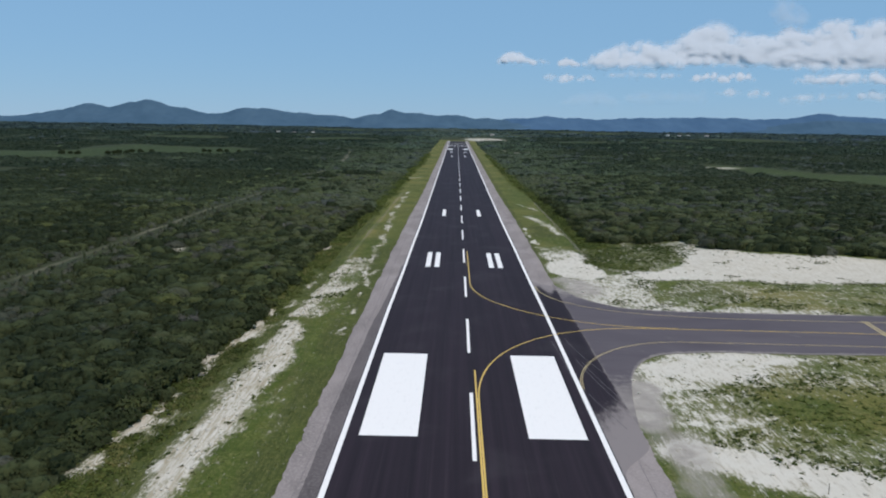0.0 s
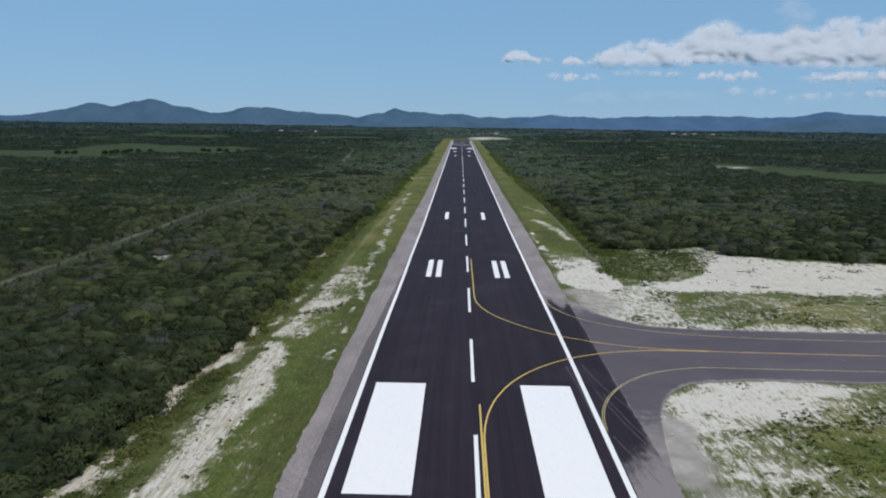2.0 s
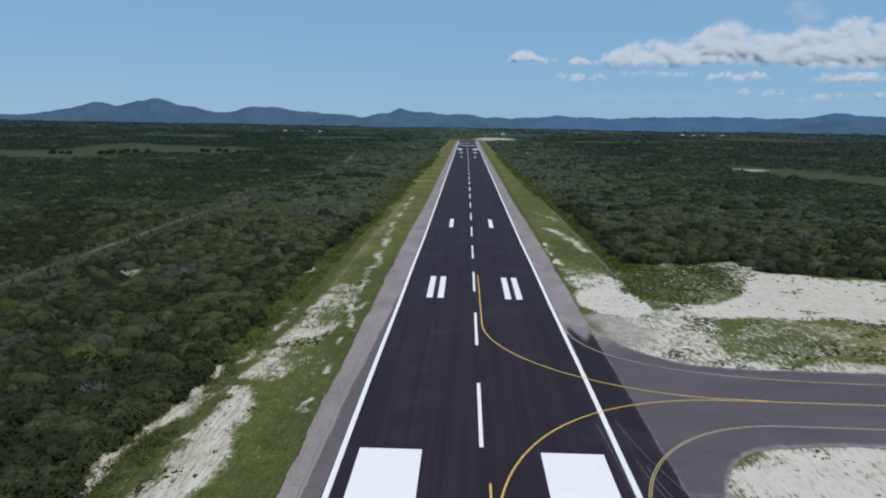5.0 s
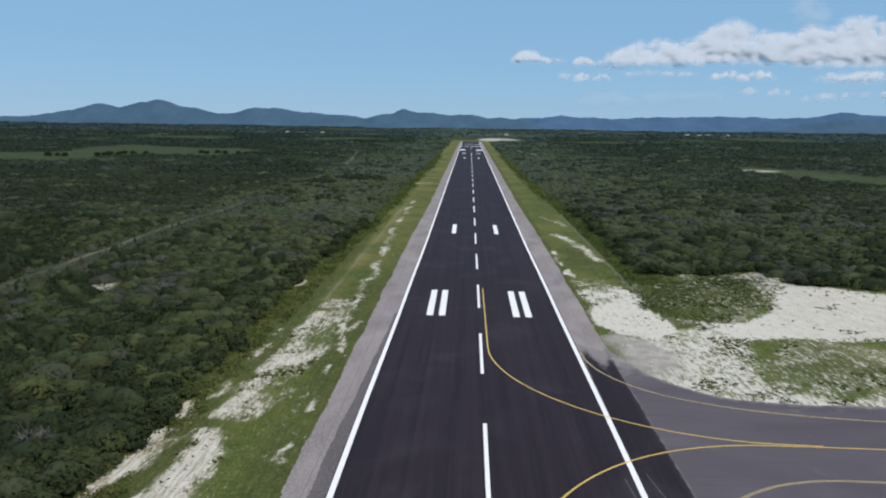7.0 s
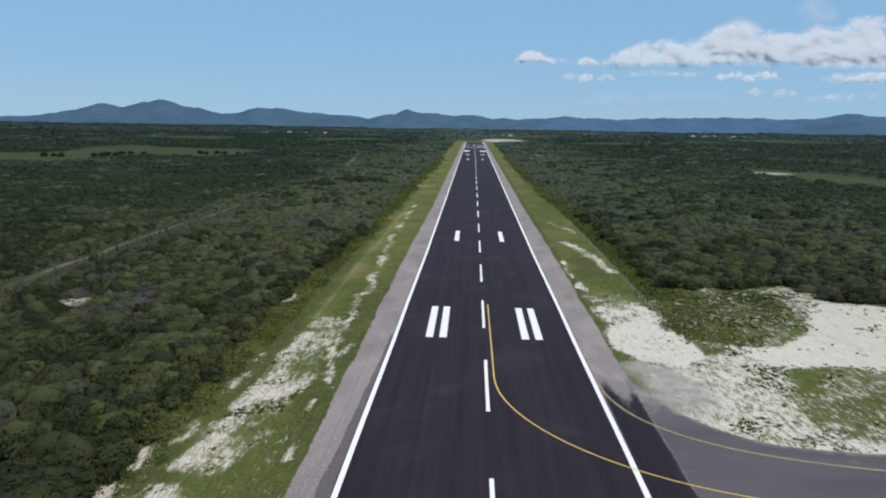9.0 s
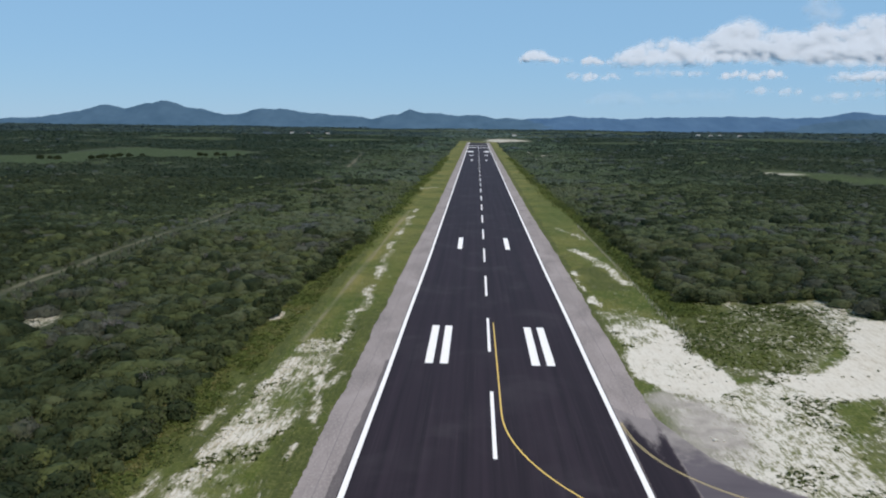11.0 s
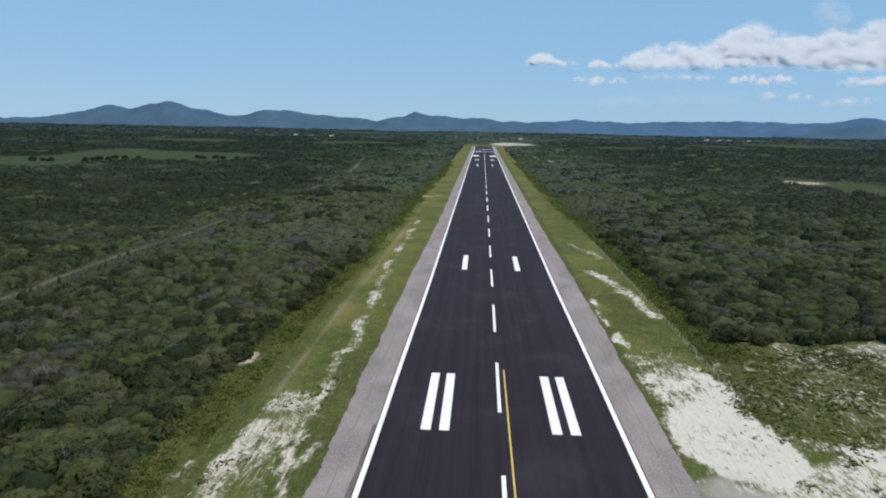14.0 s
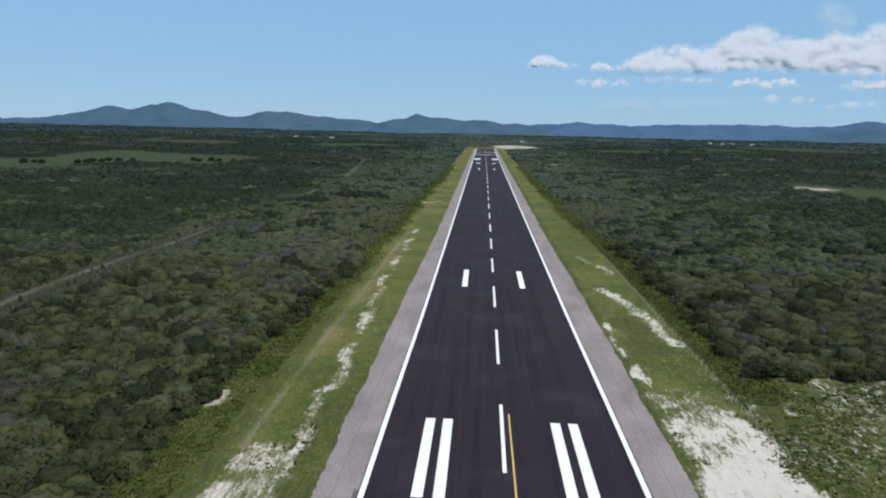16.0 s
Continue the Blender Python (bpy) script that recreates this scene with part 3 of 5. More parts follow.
    lay(0.52 * blob(x, y, -117.5, 177, 4.5, 6.5, 0, 0.6))  # small bare spot in the scrub
    lay(0.60 * blob(x, y, 318, 790, 18, 26, 20))
    return s


def silt_map(x, y):
    """Grey washed-out silt beside the pavement."""
    x, y = x + 2.6 * soft_noise(x, y, 6, 3) + 1.0 * soft_noise(x, y, 2.2, 5), y + 3.0 * soft_noise(x, y, 5, 8)
    s = 0.85 * blob(x, y, 33, 20, 5, 18, 0, 0.6)
    s = np.maximum(s, 0.80 * blob(x, y, 37, 119, 9, 18, 0, 0.8))
    s = np.maximum(s, 0.75 * blob(x, y, 33.5, 132, 4, 8, 0, 0.7))
    return np.maximum(s, 0.62 * blob(x, y, 34, -6, 6, 18, 0, 0.7))


def track_map(x, y):
    """The worn dirt track west of the strip, barer on two stretches."""
    bare = 0.27 + 0.57 * blob(x, y, -142, 643, 30, 42, 0, 0.3) + 0.55 * blob(x, y, -165, 990, 60, 185, 0, 0.3) + 0.20 * soft_noise(x, y, 16, 4) + 0.12 * blob(x, y, -145, 260, 9, 60, 0, 0.5)
    bare = np.clip(bare, 0, 1)
    bare = bare * (0.72 + 0.5 * soft_noise(x, y, 9, 7))
    rut = (0.42 + 0.25 * soft_noise(y, x, 8, 3)) * (1 - smooth01(near_line(x, y, [(-45.4, 165), (-44.9, 230), (-44.0, 320), (-43.2, 430)])[0], 0.3, 1.1))  # dry rut along the mown strip
    return np.maximum(rut, np.clip(bare, 0, 1) * (1 - smooth01(near_line(x + 1.2 * soft_noise(y, y, 12, 2), y, DIRT_TRACK)[0], 0.3, 1.9)))


def grass_map(x, y):
    g = (x > scrub_west(y) - 0.5) & (x < scrub_east(y) + 0.5) & (y < RUN_END + 120)
    g = g | ((x > 30) & (y < sand_edge(x, y) + 2) & (x < 175))
    g = g.astype(float)
    return np.maximum(g, np.maximum(np.maximum(0.54 * meadow(x, y), 0.50 * clearing(x, y)), 0.55 * east_field(x, y)))


def field_map(x, y):
    """Far pasture."""
    return np.maximum(np.maximum(meadow(x, y), clearing(x, y)), 0.8 * east_field(x, y))


def dry_map(x, y):
    d = np.maximum(1.1 * area(x, y, [(33, 206), (41, 198), (48, 190), (48.3, 226), (40, 222), (34, 216)], 3.0), 0.45 * smooth01(y, 140, 240) * (np.abs(x) < 62))
    d = np.maximum(d, 1.0 * (1 - smooth01(np.abs(x + 43.2), 0.8, 3.4)) * smooth01(y, 130, 190))
    d = np.maximum(d, 0.55 * smooth01(y, 260, 500) * (1 + 0.6 * smooth01(y, 450, 800)) * (np.abs(x) < 80))
    d = np.maximum(d, 0.9 * np.maximum(blob(x, y, 98, 108, 36, 16, 0, 0.5), blob(x, y, 76, 20, 28, 24, 0, 0.5)))
    return np.maximum(d, 0.6 * blob(x, y, 110, 40, 60, 40))


def lush_map(x, y):
    """Where the grass is rank and deep green: along the pavement, in the ditch, on the wet ground east."""
    g = 0.95 * (1 - smooth01(np.abs(x + 32.0), 2.0, 6.5)) * (1 - smooth01(y, 170, 260)) * (y > -200)
    g = np.maximum(g, 0.85 * (x < -45) * smooth01(-x, 45, 48) * (1 - smooth01(y, 250, 420)) * (x > -70))
    g = np.maximum(g, 0.95 * area(x, y, [(33, 226), (46, 228), (45, 252), (40, 268), (33, 262)], 3.0))
    g = np.maximum(g, 1.0 * area(x, y, [(49, 214), (48.6, 190), (50, 160), (52, 147), (60, 144), (72, 154), (88, 178), (96, 214)], 3.0))
    g = np.maximum(g, 0.8 * area(x, y, [(62, 112), (74, 133), (85, 132), (92, 118), (82, 101), (70, 97)], 4.0))
    g = np.maximum(g, 0.6 * (x > 48.6) * (x < 60) * smooth01(y, 200, 215) * (1 - smooth01(y, 380, 460)))
    g = np.maximum(g, 0.9 * (1 - smooth01(np.abs(x - 30.6), 0.8, 1.8)) * smooth01(y, 140, 150))
    g = np.maximum(g, 1.0 * meadow(x, y))
    return np.clip(g * (0.8 + 0.35 * soft_noise(x, y, 8, 5)), 0, 1)


# ---- ground: one sheet to the horizon ----
def spread(lo, hi, step, low_end, high_end, grow=1.09):
    v = list(np.arange(lo, hi + step / 2, step))
    s = step
    while v[-1] < high_end:
        s *= grow
        v.append(v[-1] + s)
    s = step
    while v[0] > low_end:
        s *= grow
        v.insert(0, v[0] - s)
    return np.array(v)


GX, GY = np.union1d(spread(-66, 132, 1.1, -5200, 5200), np.concatenate([np.arange(-196, -140, 1.3), np.arange(-125, -109, 1.3)])), spread(-60, 330, 1.4, -700, 4900, 1.03)
gx, gy = np.meshgrid(GX, GY)
gx, gy = gx.ravel(), gy.ravel()
nx, ny = len(GX), len(GY)
cell = np.arange((nx - 1) * (ny - 1))
corner = cell // (nx - 1) * nx + cell % (nx - 1)
ground = new("ground", mesh_of("ground", np.stack([gx, gy, ground_z(gx, gy)], 1), np.stack([corner, corner + 1, corner + nx + 1, corner + nx], 1), M_GROUND, True,
                               sand=sand_map(gx, gy), grass=grass_map(gx, gy), dry=dry_map(gx, gy), lush=lush_map(gx, gy), field=field_map(gx, gy), silt=silt_map(gx, gy), track=track_map(gx, gy), straw=np.maximum(smooth01(-gx, 20, 30), 0.45 * smooth01(gx, 62, 105))))
tagged(ground, "flat coastal ground with grass strips and pale bare sand", "ground", kind="structure")


# ---- pavements ----
def ribbon(a, b, z, material, name, drop=0.25):
    """A slab between two edge lines (n, 2): its top at z, with skirts down both sides."""
    n = len(a)
    rows = [np.c_[a, np.full(n, z - drop)], np.c_[a, np.full(n, z)], np.c_[b, np.full(n, z)], np.c_[b, np.full(n, z - drop)]]
    i = np.arange(n - 1)
    faces = np.concatenate([np.stack([k * n + i, (k + 1) * n + i, (k + 1) * n + i + 1, k * n + i + 1], 1) for k in range(3)])
    return mesh_of(name, np.concatenate(rows), faces, material)


def frayed(v, amount, seed):
    r = np.random.default_rng(seed)
    return amount * (0.5 * soft_noise(v, v * 0.7, 2.3, seed) + 0.8 * soft_noise(v, v * 0.5, 9.0, seed + 1)) + r.normal(0, amount * 0.25, len(v))


ys = np.concatenate([np.arange(-300, -60, 6.0), np.arange(-60, 420, 0.8), np.arange(420, RUN_END + 1, 6.0)])
slim = 0.38 * smooth01(ys, 70, 160) + 0.40 * smooth01(ys, 170, 280)
runway = new("runway", ribbon(np.c_[slim - 22.95, ys], np.c_[22.95 - slim, ys], 0.0, M_ASPHALT, "runway"))
tagged(runway, "long runway of fresh dark asphalt with painted markings", "runway", kind="structure")
for side, nm, seed in ((-1, "shoulder_west", 3), (1, "shoulder_east", 4)):
    outer = side * (29.3 - 1.2 * smooth01(ys, 260, 450) + 0.3 * (side > 0) + frayed(ys, 0.45, seed))
    inner = side * (22.96 - slim)
    a, b = (np.c_[outer, ys], np.c_[inner, ys]) if side < 0 else (np.c_[inner, ys], np.c_[outer, ys])
    sh = new(nm, ribbon(a, b, -0.035, M_SHOULDER, nm, 0.12))
    tagged(sh, "weathered pale grey asphalt shoulder with crumbling grassy edge", "runway shoulder", kind="structure")
    jx = side * (26.3 + 0.12 * soft_noise(ys, ys, 7, seed))
    part("joint", ribbon(np.c_[jx - 0.06, ys], np.c_[jx + 0.06, ys], -0.029, M_CORE_JOINT, "joint", 0.004), sh, "dark longitudinal pavement joint")

worn_y = np.arange(-120, 152, 0.7)
worn_x = -23.25 - 2.4 * (1 - smooth01(worn_y, 40, 150)) - frayed(worn_y, 0.22, 14)
part("patched_strip", ribbon(np.c_[worn_x, worn_y], np.c_[worn_y * 0 - 22.97 + 0.38 * smooth01(worn_y, 70, 160), worn_y], -0.026, shoulder_material("patched_asphalt", (0.125, 0.108, 0.108), (0.185, 0.165, 0.160)), "patched_strip", 0.006),
     [o for o in scene.objects if o.name == "shoulder_west"][0], "darker patched asphalt along the runway edge")

xs = np.concatenate([np.arange(28.8, 70, 0.6), np.arange(70, 270, 4)])
k = np.concatenate([[0], np.linspace(0, 1, 40) ** 1.6, [1]])
ty0, ty1 = taxi_bottom(xs) + frayed(xs, 0.35, 8), taxi_top(xs) + frayed(xs, 0.35, 9)
tv = np.stack([np.repeat(xs[:, None], 42, 1), ty0[:, None] + (ty1 - ty0)[:, None] * k, np.repeat(np.where(np.arange(42) % 41 == 0, -0.142, -0.022)[None, :], len(xs), 0)], -1)
rim = np.minimum(tv[..., 1] - ty0[:, None], ty1[:, None] - tv[..., 1])
coat = np.maximum((1 - smooth01(tv[..., 1], 12, 46)) * (1 - smooth01(tv[..., 0], 34, 46)), 0.75 * (1 - smooth01(rim, 0.3, 2.6)))
coat = np.maximum(coat, 0.9 * smooth01(tv[..., 1], 96, 116))
c = (np.arange(len(xs) - 1)[:, None] * 42 + np.arange(41)[None, :]).ravel()
taxiway = new("taxiway", mesh_of("taxiway", tv.reshape(-1, 3), np.stack([c, c + 42, c + 43, c + 1], 1), M_TAXI, dust=coat))
tagged(taxiway, "grey asphalt taxiway flaring out to join the runway", "taxiway", kind="structure")
yo = np.arange(-14, 128, 0.5)
overlay_edge = 29.7 - 6.6 * smooth01(yo, 119, 127.4) - 6.6 * (1 - smooth01(yo, -13.4, -1)) + frayed(yo, 0.10, 12) - 1.6 * smooth01(yo, 112, 122) * np.abs(soft_noise(yo, yo, 1.1, 4))
k = np.linspace(0, 1, 12)
fv = np.stack([(22.965 + (overlay_edge[:, None] - 22.965) * k), np.repeat(yo[:, None], 12, 1), np.full((len(yo), 12), -0.010)], -1)
fingers = 6 * soft_noise(fv[..., 0], fv[..., 1] * 0.04, 0.9, 6)
dust = np.maximum(np.maximum(1 - smooth01(fv[..., 1] - 9 * k[None, :], -2, 22), smooth01(fv[..., 1] + fingers + 5 * k[None, :], 106, 127)), 0.75 * smooth01(k, 0.86, 1.0)[None, :] + 0 * fv[..., 1])
c = (np.arange(len(yo) - 1)[:, None] * 12 + np.arange(11)[None, :]).ravel()
part("fillet", mesh_of("fillet", fv.reshape(-1, 3), np.stack([c, c + 1, c + 13, c + 12], 1), M_ASPHALT, dust=dust), runway, "dark dusty asphalt strip beside the runway edge line")


# ---- painted markings ----
def patch(name, x0, x1, y0, y1, parent, material=None, z=0.008, label=""):
    return part(name, ribbon(np.array([[x0, y0], [x0, y1]]), np.array([[x1, y0], [x1, y1]]), z, material or M_WHITE, name, 0.006), parent, label)


for side in (-1, 1):
    mid_line = side * (22.3 - slim)
    part("edge_line", ribbon(np.c_[mid_line - 0.46, ys], np.c_[mid_line + 0.46, ys], 0.008, M_WHITE, "edge_line", 0.006), runway, "white runway edge line")

    def bars(name, near, far, y0, y1, side=side):
        patch(name, min(side * near, side * far), max(side * near, side * far), y0, y1, runway)

    bars("aiming_point_mark", 9.55, 19.65, 0, 45.8)
    bars("touchdown_mark", 9.25, 11.1, 150, 181)
    bars("touchdown_mark", 12.6, 14.45, 150, 181)
    bars("touchdown_mark", 9.1, 11.1, 300, 331)
    bars("touchdown_mark", 9.1, 11.1, 1008, 1039)
    bars("touchdown_mark", 9.2, 11.05, 1158, 1189)
    bars("touchdown_mark", 12.45, 14.35, 1158, 1189)
    bars("aiming_point_mark", 9.55, 19.65, 1293, 1339)
    for k in range(5):
        bars("threshold_stripe", 3.0 + k * 3.8, 4.9 + k * 3.8, 1500, 1530)
patch("threshold_bar", -21.5, 21.5, 1645, 1653, runway)
for k in range(-1, 31):
    top = 133.4 + 56.1 * (k - 2)
    patch("centre_dash", -0.29, 0.41, top - 30.1, top, runway)


def bezier(p0, p1, p2, p3, n=40):
    t = np.linspace(0, 1, n)[:, None]
    p0, p1, p2, p3 = (np.array(p, float) for p in (p0, p1, p2, p3))
    return (1 - t) ** 3 * p0 + 3 * (1 - t) ** 2 * t * p1 + 3 * (1 - t) * t * t * p2 + t ** 3 * p3


def painted_line(name, pts, width, parent, shift=0.0, z=0.012, label="", paint=M_YELLOW):
    d = np.gradient(pts, axis=0)
    n = np.c_[-d[:, 1], d[:, 0]] / np.linalg.norm(d, axis=1)[:, None]
    return part(name, ribbon(pts + n * (shift + width / 2), pts + n * (shift - width / 2), z, paint, name, 0.006), parent, label)


def straight(a, b, n=8):
    return np.linspace(a, b, n)


lead_in = np.concatenate([straight((1.35, -300), (1.5, 16), 20), bezier((1.5, 18), (1.6, 51), (21, 70.7), (46, 71.3)), straight((50, 71.3), (262, 67.5), 12)])
lead_out = np.concatenate([straight((1.5, 184.5), (1.65, 124)), bezier((1.67, 122), (1.8, 97), (21, 75.5), (46, 72.2)), straight((50, 71.9), (56, 71.6), 3)])
painted_line("taxi_centre_line", lead_in, 0.31, taxiway, label="yellow taxiway centre line curving off the runway")
painted_line("taxi_centre_line", lead_out, 0.31, taxiway, z=0.016)
painted_line("taxi_centre_line", straight((1.05, -300), (1.1, 35), 12), 0.34, taxiway, z=0.020)
upper = np.concatenate([bezier((22.9, 119.5), (23.6, 97), (38, 84.8), (75, 82.8)), straight((80, 82.6), (262, 79), 8)])
lower = np.concatenate([bezier((23.0, 24.5), (23.0, 40), (34, 59.5), (54, 59.4)), straight((58, 59.3), (262, 56.5), 8)])
for line in (upper, lower):
    for s in (-0.17, 0.17):
        painted_line("taxi_edge_line", line, 0.145, taxiway, s, paint=M_YELLOW_FADED)
for s in (-0.5, 0.5):
    painted_line("holding_mark", straight((110.8, 83), (108.0, 58), 6), 0.5, taxiway, s, z=0.02, paint=M_YELLOW_FADED)


M_SCUFF = plain("pale_scuffed_asphalt", (0.11, 0.10, 0.105), 0.4, 1.2)
for p0, p1, p2, p3 in (((24.5, 44), (25.2, 36), (26.6, 28), (28.8, 17)), ((25.6, 42), (26.4, 35), (27.6, 28), (29.4, 20)), ((23.6, 22), (24.4, 18), (25.6, 12), (27.4, 5)), ((20.6, 58), (21.2, 50), (21.6, 40), (21.7, 30)), ((24.2, 60), (25.4, 50), (27.0, 42), (29.4, 34))):
    arc = bezier(p0, p1, p2, p3, 14)
    side = np.c_[np.full(14, 0.07), np.zeros(14)]
    part("tyre_scuff", ribbon(arc - side, arc + side, 0.004, M_SCUFF, "tyre_scuff", 0.003), runway, "faint pale tyre scuff")


# ---- scrub: leafy clumps on rounded cores ----
def crown_dirs(n, r):
    z = r.uniform(-0.12, 1.0, n)
    a = r.uniform(0, 2 * math.pi, n)
    q = np.sqrt(np.clip(1 - z * z, 0, 1))
    return np.stack([q * np.cos(a), q * np.sin(a), z], 1)


def leaf_faces(pos, normal, size, r):
    """One ragged triangle a leaf clump, lying roughly across its normal."""
    n = len(pos)
    normal = normal / np.linalg.norm(normal, axis=1)[:, None]
    side = np.cross(normal, r.normal(size=(n, 3)))
    side /= np.linalg.norm(side, axis=1)[:, None] + 1e-6
    up = np.cross(normal, side)
    a0 = r.uniform(0, 2 * math.pi, n)
    out = np.empty((n, 3, 3), np.float32)
    for k in range(3):
        a = a0 + k * 2.09 + r.uniform(-0.5, 0.5, n)
        s = size * r.uniform(0.55, 1.35, n)
        out[:, k] = pos + side * (np.cos(a) * s)[:, None] + up * (np.sin(a) * s)[:, None]
    return out.reshape(-1, 3)


def spread_of(base, u, v, owner):
    """Draws each plant out along a way of its own, so that no two crowns have one outline."""
    a = np.modf(np.abs(np.sin(base[:, 0] * 12.99 + base[:, 1] * 78.2)) * 43758.5)[0] * math.pi
    f = 0.78 + 0.55 * np.modf(np.abs(np.sin(base[:, 0] * 39.3 + base[:, 1] * 11.1)) * 24634.6)[0]
    c, q, f = np.cos(a)[owner], np.sin(a)[owner], f[owner]
    along, across = (u * c + v * q) * f, (v * c - u * q) / f
    return along * c - across * q, along * q + across * c


def scrub_arrays(base, radius, height, tints, per, size, r):
    """Leaf clumps spread close over rounded crowns."""
    n = len(base)
    owner = np.repeat(np.arange(n), np.maximum(4, (per * radius ** 2 / np.mean(radius ** 2)).astype(int)))
    total = len(owner)
    d = crown_dirs(total, r)
    ang = np.arctan2(d[:, 1], d[:, 0])
    lobes = 1 + 0.12 * np.sin(3 * ang + r.uniform(0, 6.28, n)[owner]) + 0.09 * np.sin(5 * ang + 7 * d[:, 2] + r.uniform(0, 6.28, n)[owner])
    k = lobes * r.uniform(0.93, 1.04, total)
    R, H = radius[owner], height[owner]
    sx, sy = spread_of(base, d[:, 0] * R * k, d[:, 1] * R * k, owner)
    pos = base[owner] + np.stack([sx, sy, H * (0.28 + 0.70 * d[:, 2] * k)], 1)
    normal = d + np.array([0, 0, 0.35]) + r.normal(0, 0.42, d.shape)
    soft = d + np.array([0, 0, 1.2])
    soft /= np.linalg.norm(soft, axis=1)[:, None]
    tint = np.clip(tints[owner] + r.normal(0, 0.02, total), 0, 1)
    return leaf_faces(pos, normal, size * (0.7 + 0.3 * R / radius.mean()), r), tint, soft


RINGS = {"plain": (7, [(0.97, 0.10), (0.72, 0.72)], 0.95), "low": (5, [(1.0, 0.10), (0.70, 0.74)], 0.93), "coarse": (6, [(1.0, 0.12)], 0.95)}


def crown_faces(kind):
    sides, rings, _ = RINGS[kind]
    return sides * (2 * len(rings) - 1)


def core_arrays(base, radius, height, kind="plain"):
    """Rounded, slightly lumpy inner crowns."""
    sides, rings, top = RINGS[kind]
    n = len(base)
    a = np.arange(sides) * 2 * math.pi / sides
    tmpl = np.concatenate([np.stack([np.cos(a + 0.4 * i) * q, np.sin(a + 0.4 * i) * q, np.full(sides, h)], 1) for i, (q, h) in enumerate(rings)] + [np.array([[0, 0, top]])])
    f = []
    for ring in range(len(rings) - 1):
        for i in range(sides):
            j = (i + 1) % sides
            p, q = ring * sides, (ring + 1) * sides
            f += [(p + i, p + j, q + j), (p + i, q + j, q + i)]
    last = (len(rings) - 1) * sides
    f += [(last + i, last + (i + 1) % sides, last + sides) for i in range(sides)]
    f = np.array(f)
    lumps = 1 + 0.15 * np.clip(np.random.default_rng(5).normal(size=(n, len(tmpl), 1)), -1.6, 1.6)
    v = tmpl[None] * lumps * np.stack([radius, radius, height], 1)[:, None, :]
    sx, sy = spread_of(base, v[..., 0].ravel(), v[..., 1].ravel(), np.repeat(np.arange(n), len(tmpl)))
    v = base[:, None, :] + np.stack([sx.reshape(n, -1), sy.reshape(n, -1), v[..., 2]], -1)
    faces = f[None] + (np.arange(n) * len(tmpl))[:, None, None]
    return v.reshape(-1, 3), faces.reshape(-1, 3)


def in_view(x, y):
    return np.abs(x + 3) < 0.66 * (y + 135) + 25


def scatter(x0, x1, y0, y1, step, r):
    """A jittered grid of places where scrub grows."""
    a, b = np.meshgrid(np.arange(x0, x1, step), np.arange(y0, y1, step))
    a, b = a.ravel() + r.uniform(-0.55, 0.55, a.size) * step, b.ravel() + r.uniform(-0.55, 0.55, b.size) * step
    ok = wooded(a, b) & (in_view(a, b) if y0 > -100 else ~in_view(a, b))
    return a[ok], b[ok]


def plant_tint(x, y, r, stand_size):
    """One hue a plant: broad drifts, stands of one species, single plants; also how tall the stand is."""
    kind, tall = cells(x + 0.35 * stand_size * soft_noise(x, y, 0.5 * stand_size, 3), y, stand_size, 3)
    patchy = 0.44 + 0.20 * soft_noise(x, y, 120, 5) + 0.14 * soft_noise(x, y, 38, 2)
    patchy = patchy + 0.08 - 0.12 * smooth01(y, 500, 1300) - 0.38 * smooth01(-x, 135, 190) - 0.06 * smooth01(-x, 200, 420) - 0.34 * smooth01(x, 140, 260)
    patchy = patchy - 0.16 * smooth01(-x, 56, 70) * (1 - smooth01(y, 60, 170)) + 0.12 * blob(x, y, -80, 310, 42, 85, 0, 0.8) + 0.08 * blob(x, y, 110, 270, 60, 70, 0, 0.8)
    fringe = 1 - smooth01(np.minimum(np.abs(x - scrub_west(y)), np.abs(x - scrub_east(y))), 4, 75 + 130 * smooth01(y, 400, 1000))
    patchy = patchy + 0.06 * smooth01(x, 30, 60) * (1 - smooth01(y, 700, 1100)) + 0.28 * fringe * smooth01(y, 130, 240)
    t = np.clip(patchy + (0.52 - 0.18 * smooth01(y, 330, 700)) * (kind - 0.5) + r.normal(0, 0.05, len(x)), 0.0, 0.76)
    t = np.where((tall > 0.86) & (r.random(len(x)) < (0.8 - 0.45 * smooth01(y, 300, 600)) * (1 - 0.7 * smooth01(-x, 140, 200))), r.uniform(0.82, 0.95, len(x)), t)
    t = np.where((tall < 0.16) & (r.random(len(x)) < 0.8), r.uniform(0.0, 0.14, len(x)), t)
    t = np.where((tall > 0.40) & (tall < 0.44) & (r.random(len(x)) < 0.7), r.uniform(0.72, 0.77, len(x)), t)
    return np.where(r.random(len(x)) < 0.008, 1.0, t), tall


THICKETS = [(-245, 457, 34, 7), (-190, 700, 30, 12), (167, 400, 9, 7), (191, 410, 10, 7), (316, 588, 17, 9), (-128, 560, 16, 8), (-100, 600, 22, 9), (-330, 560, 40, 10)]


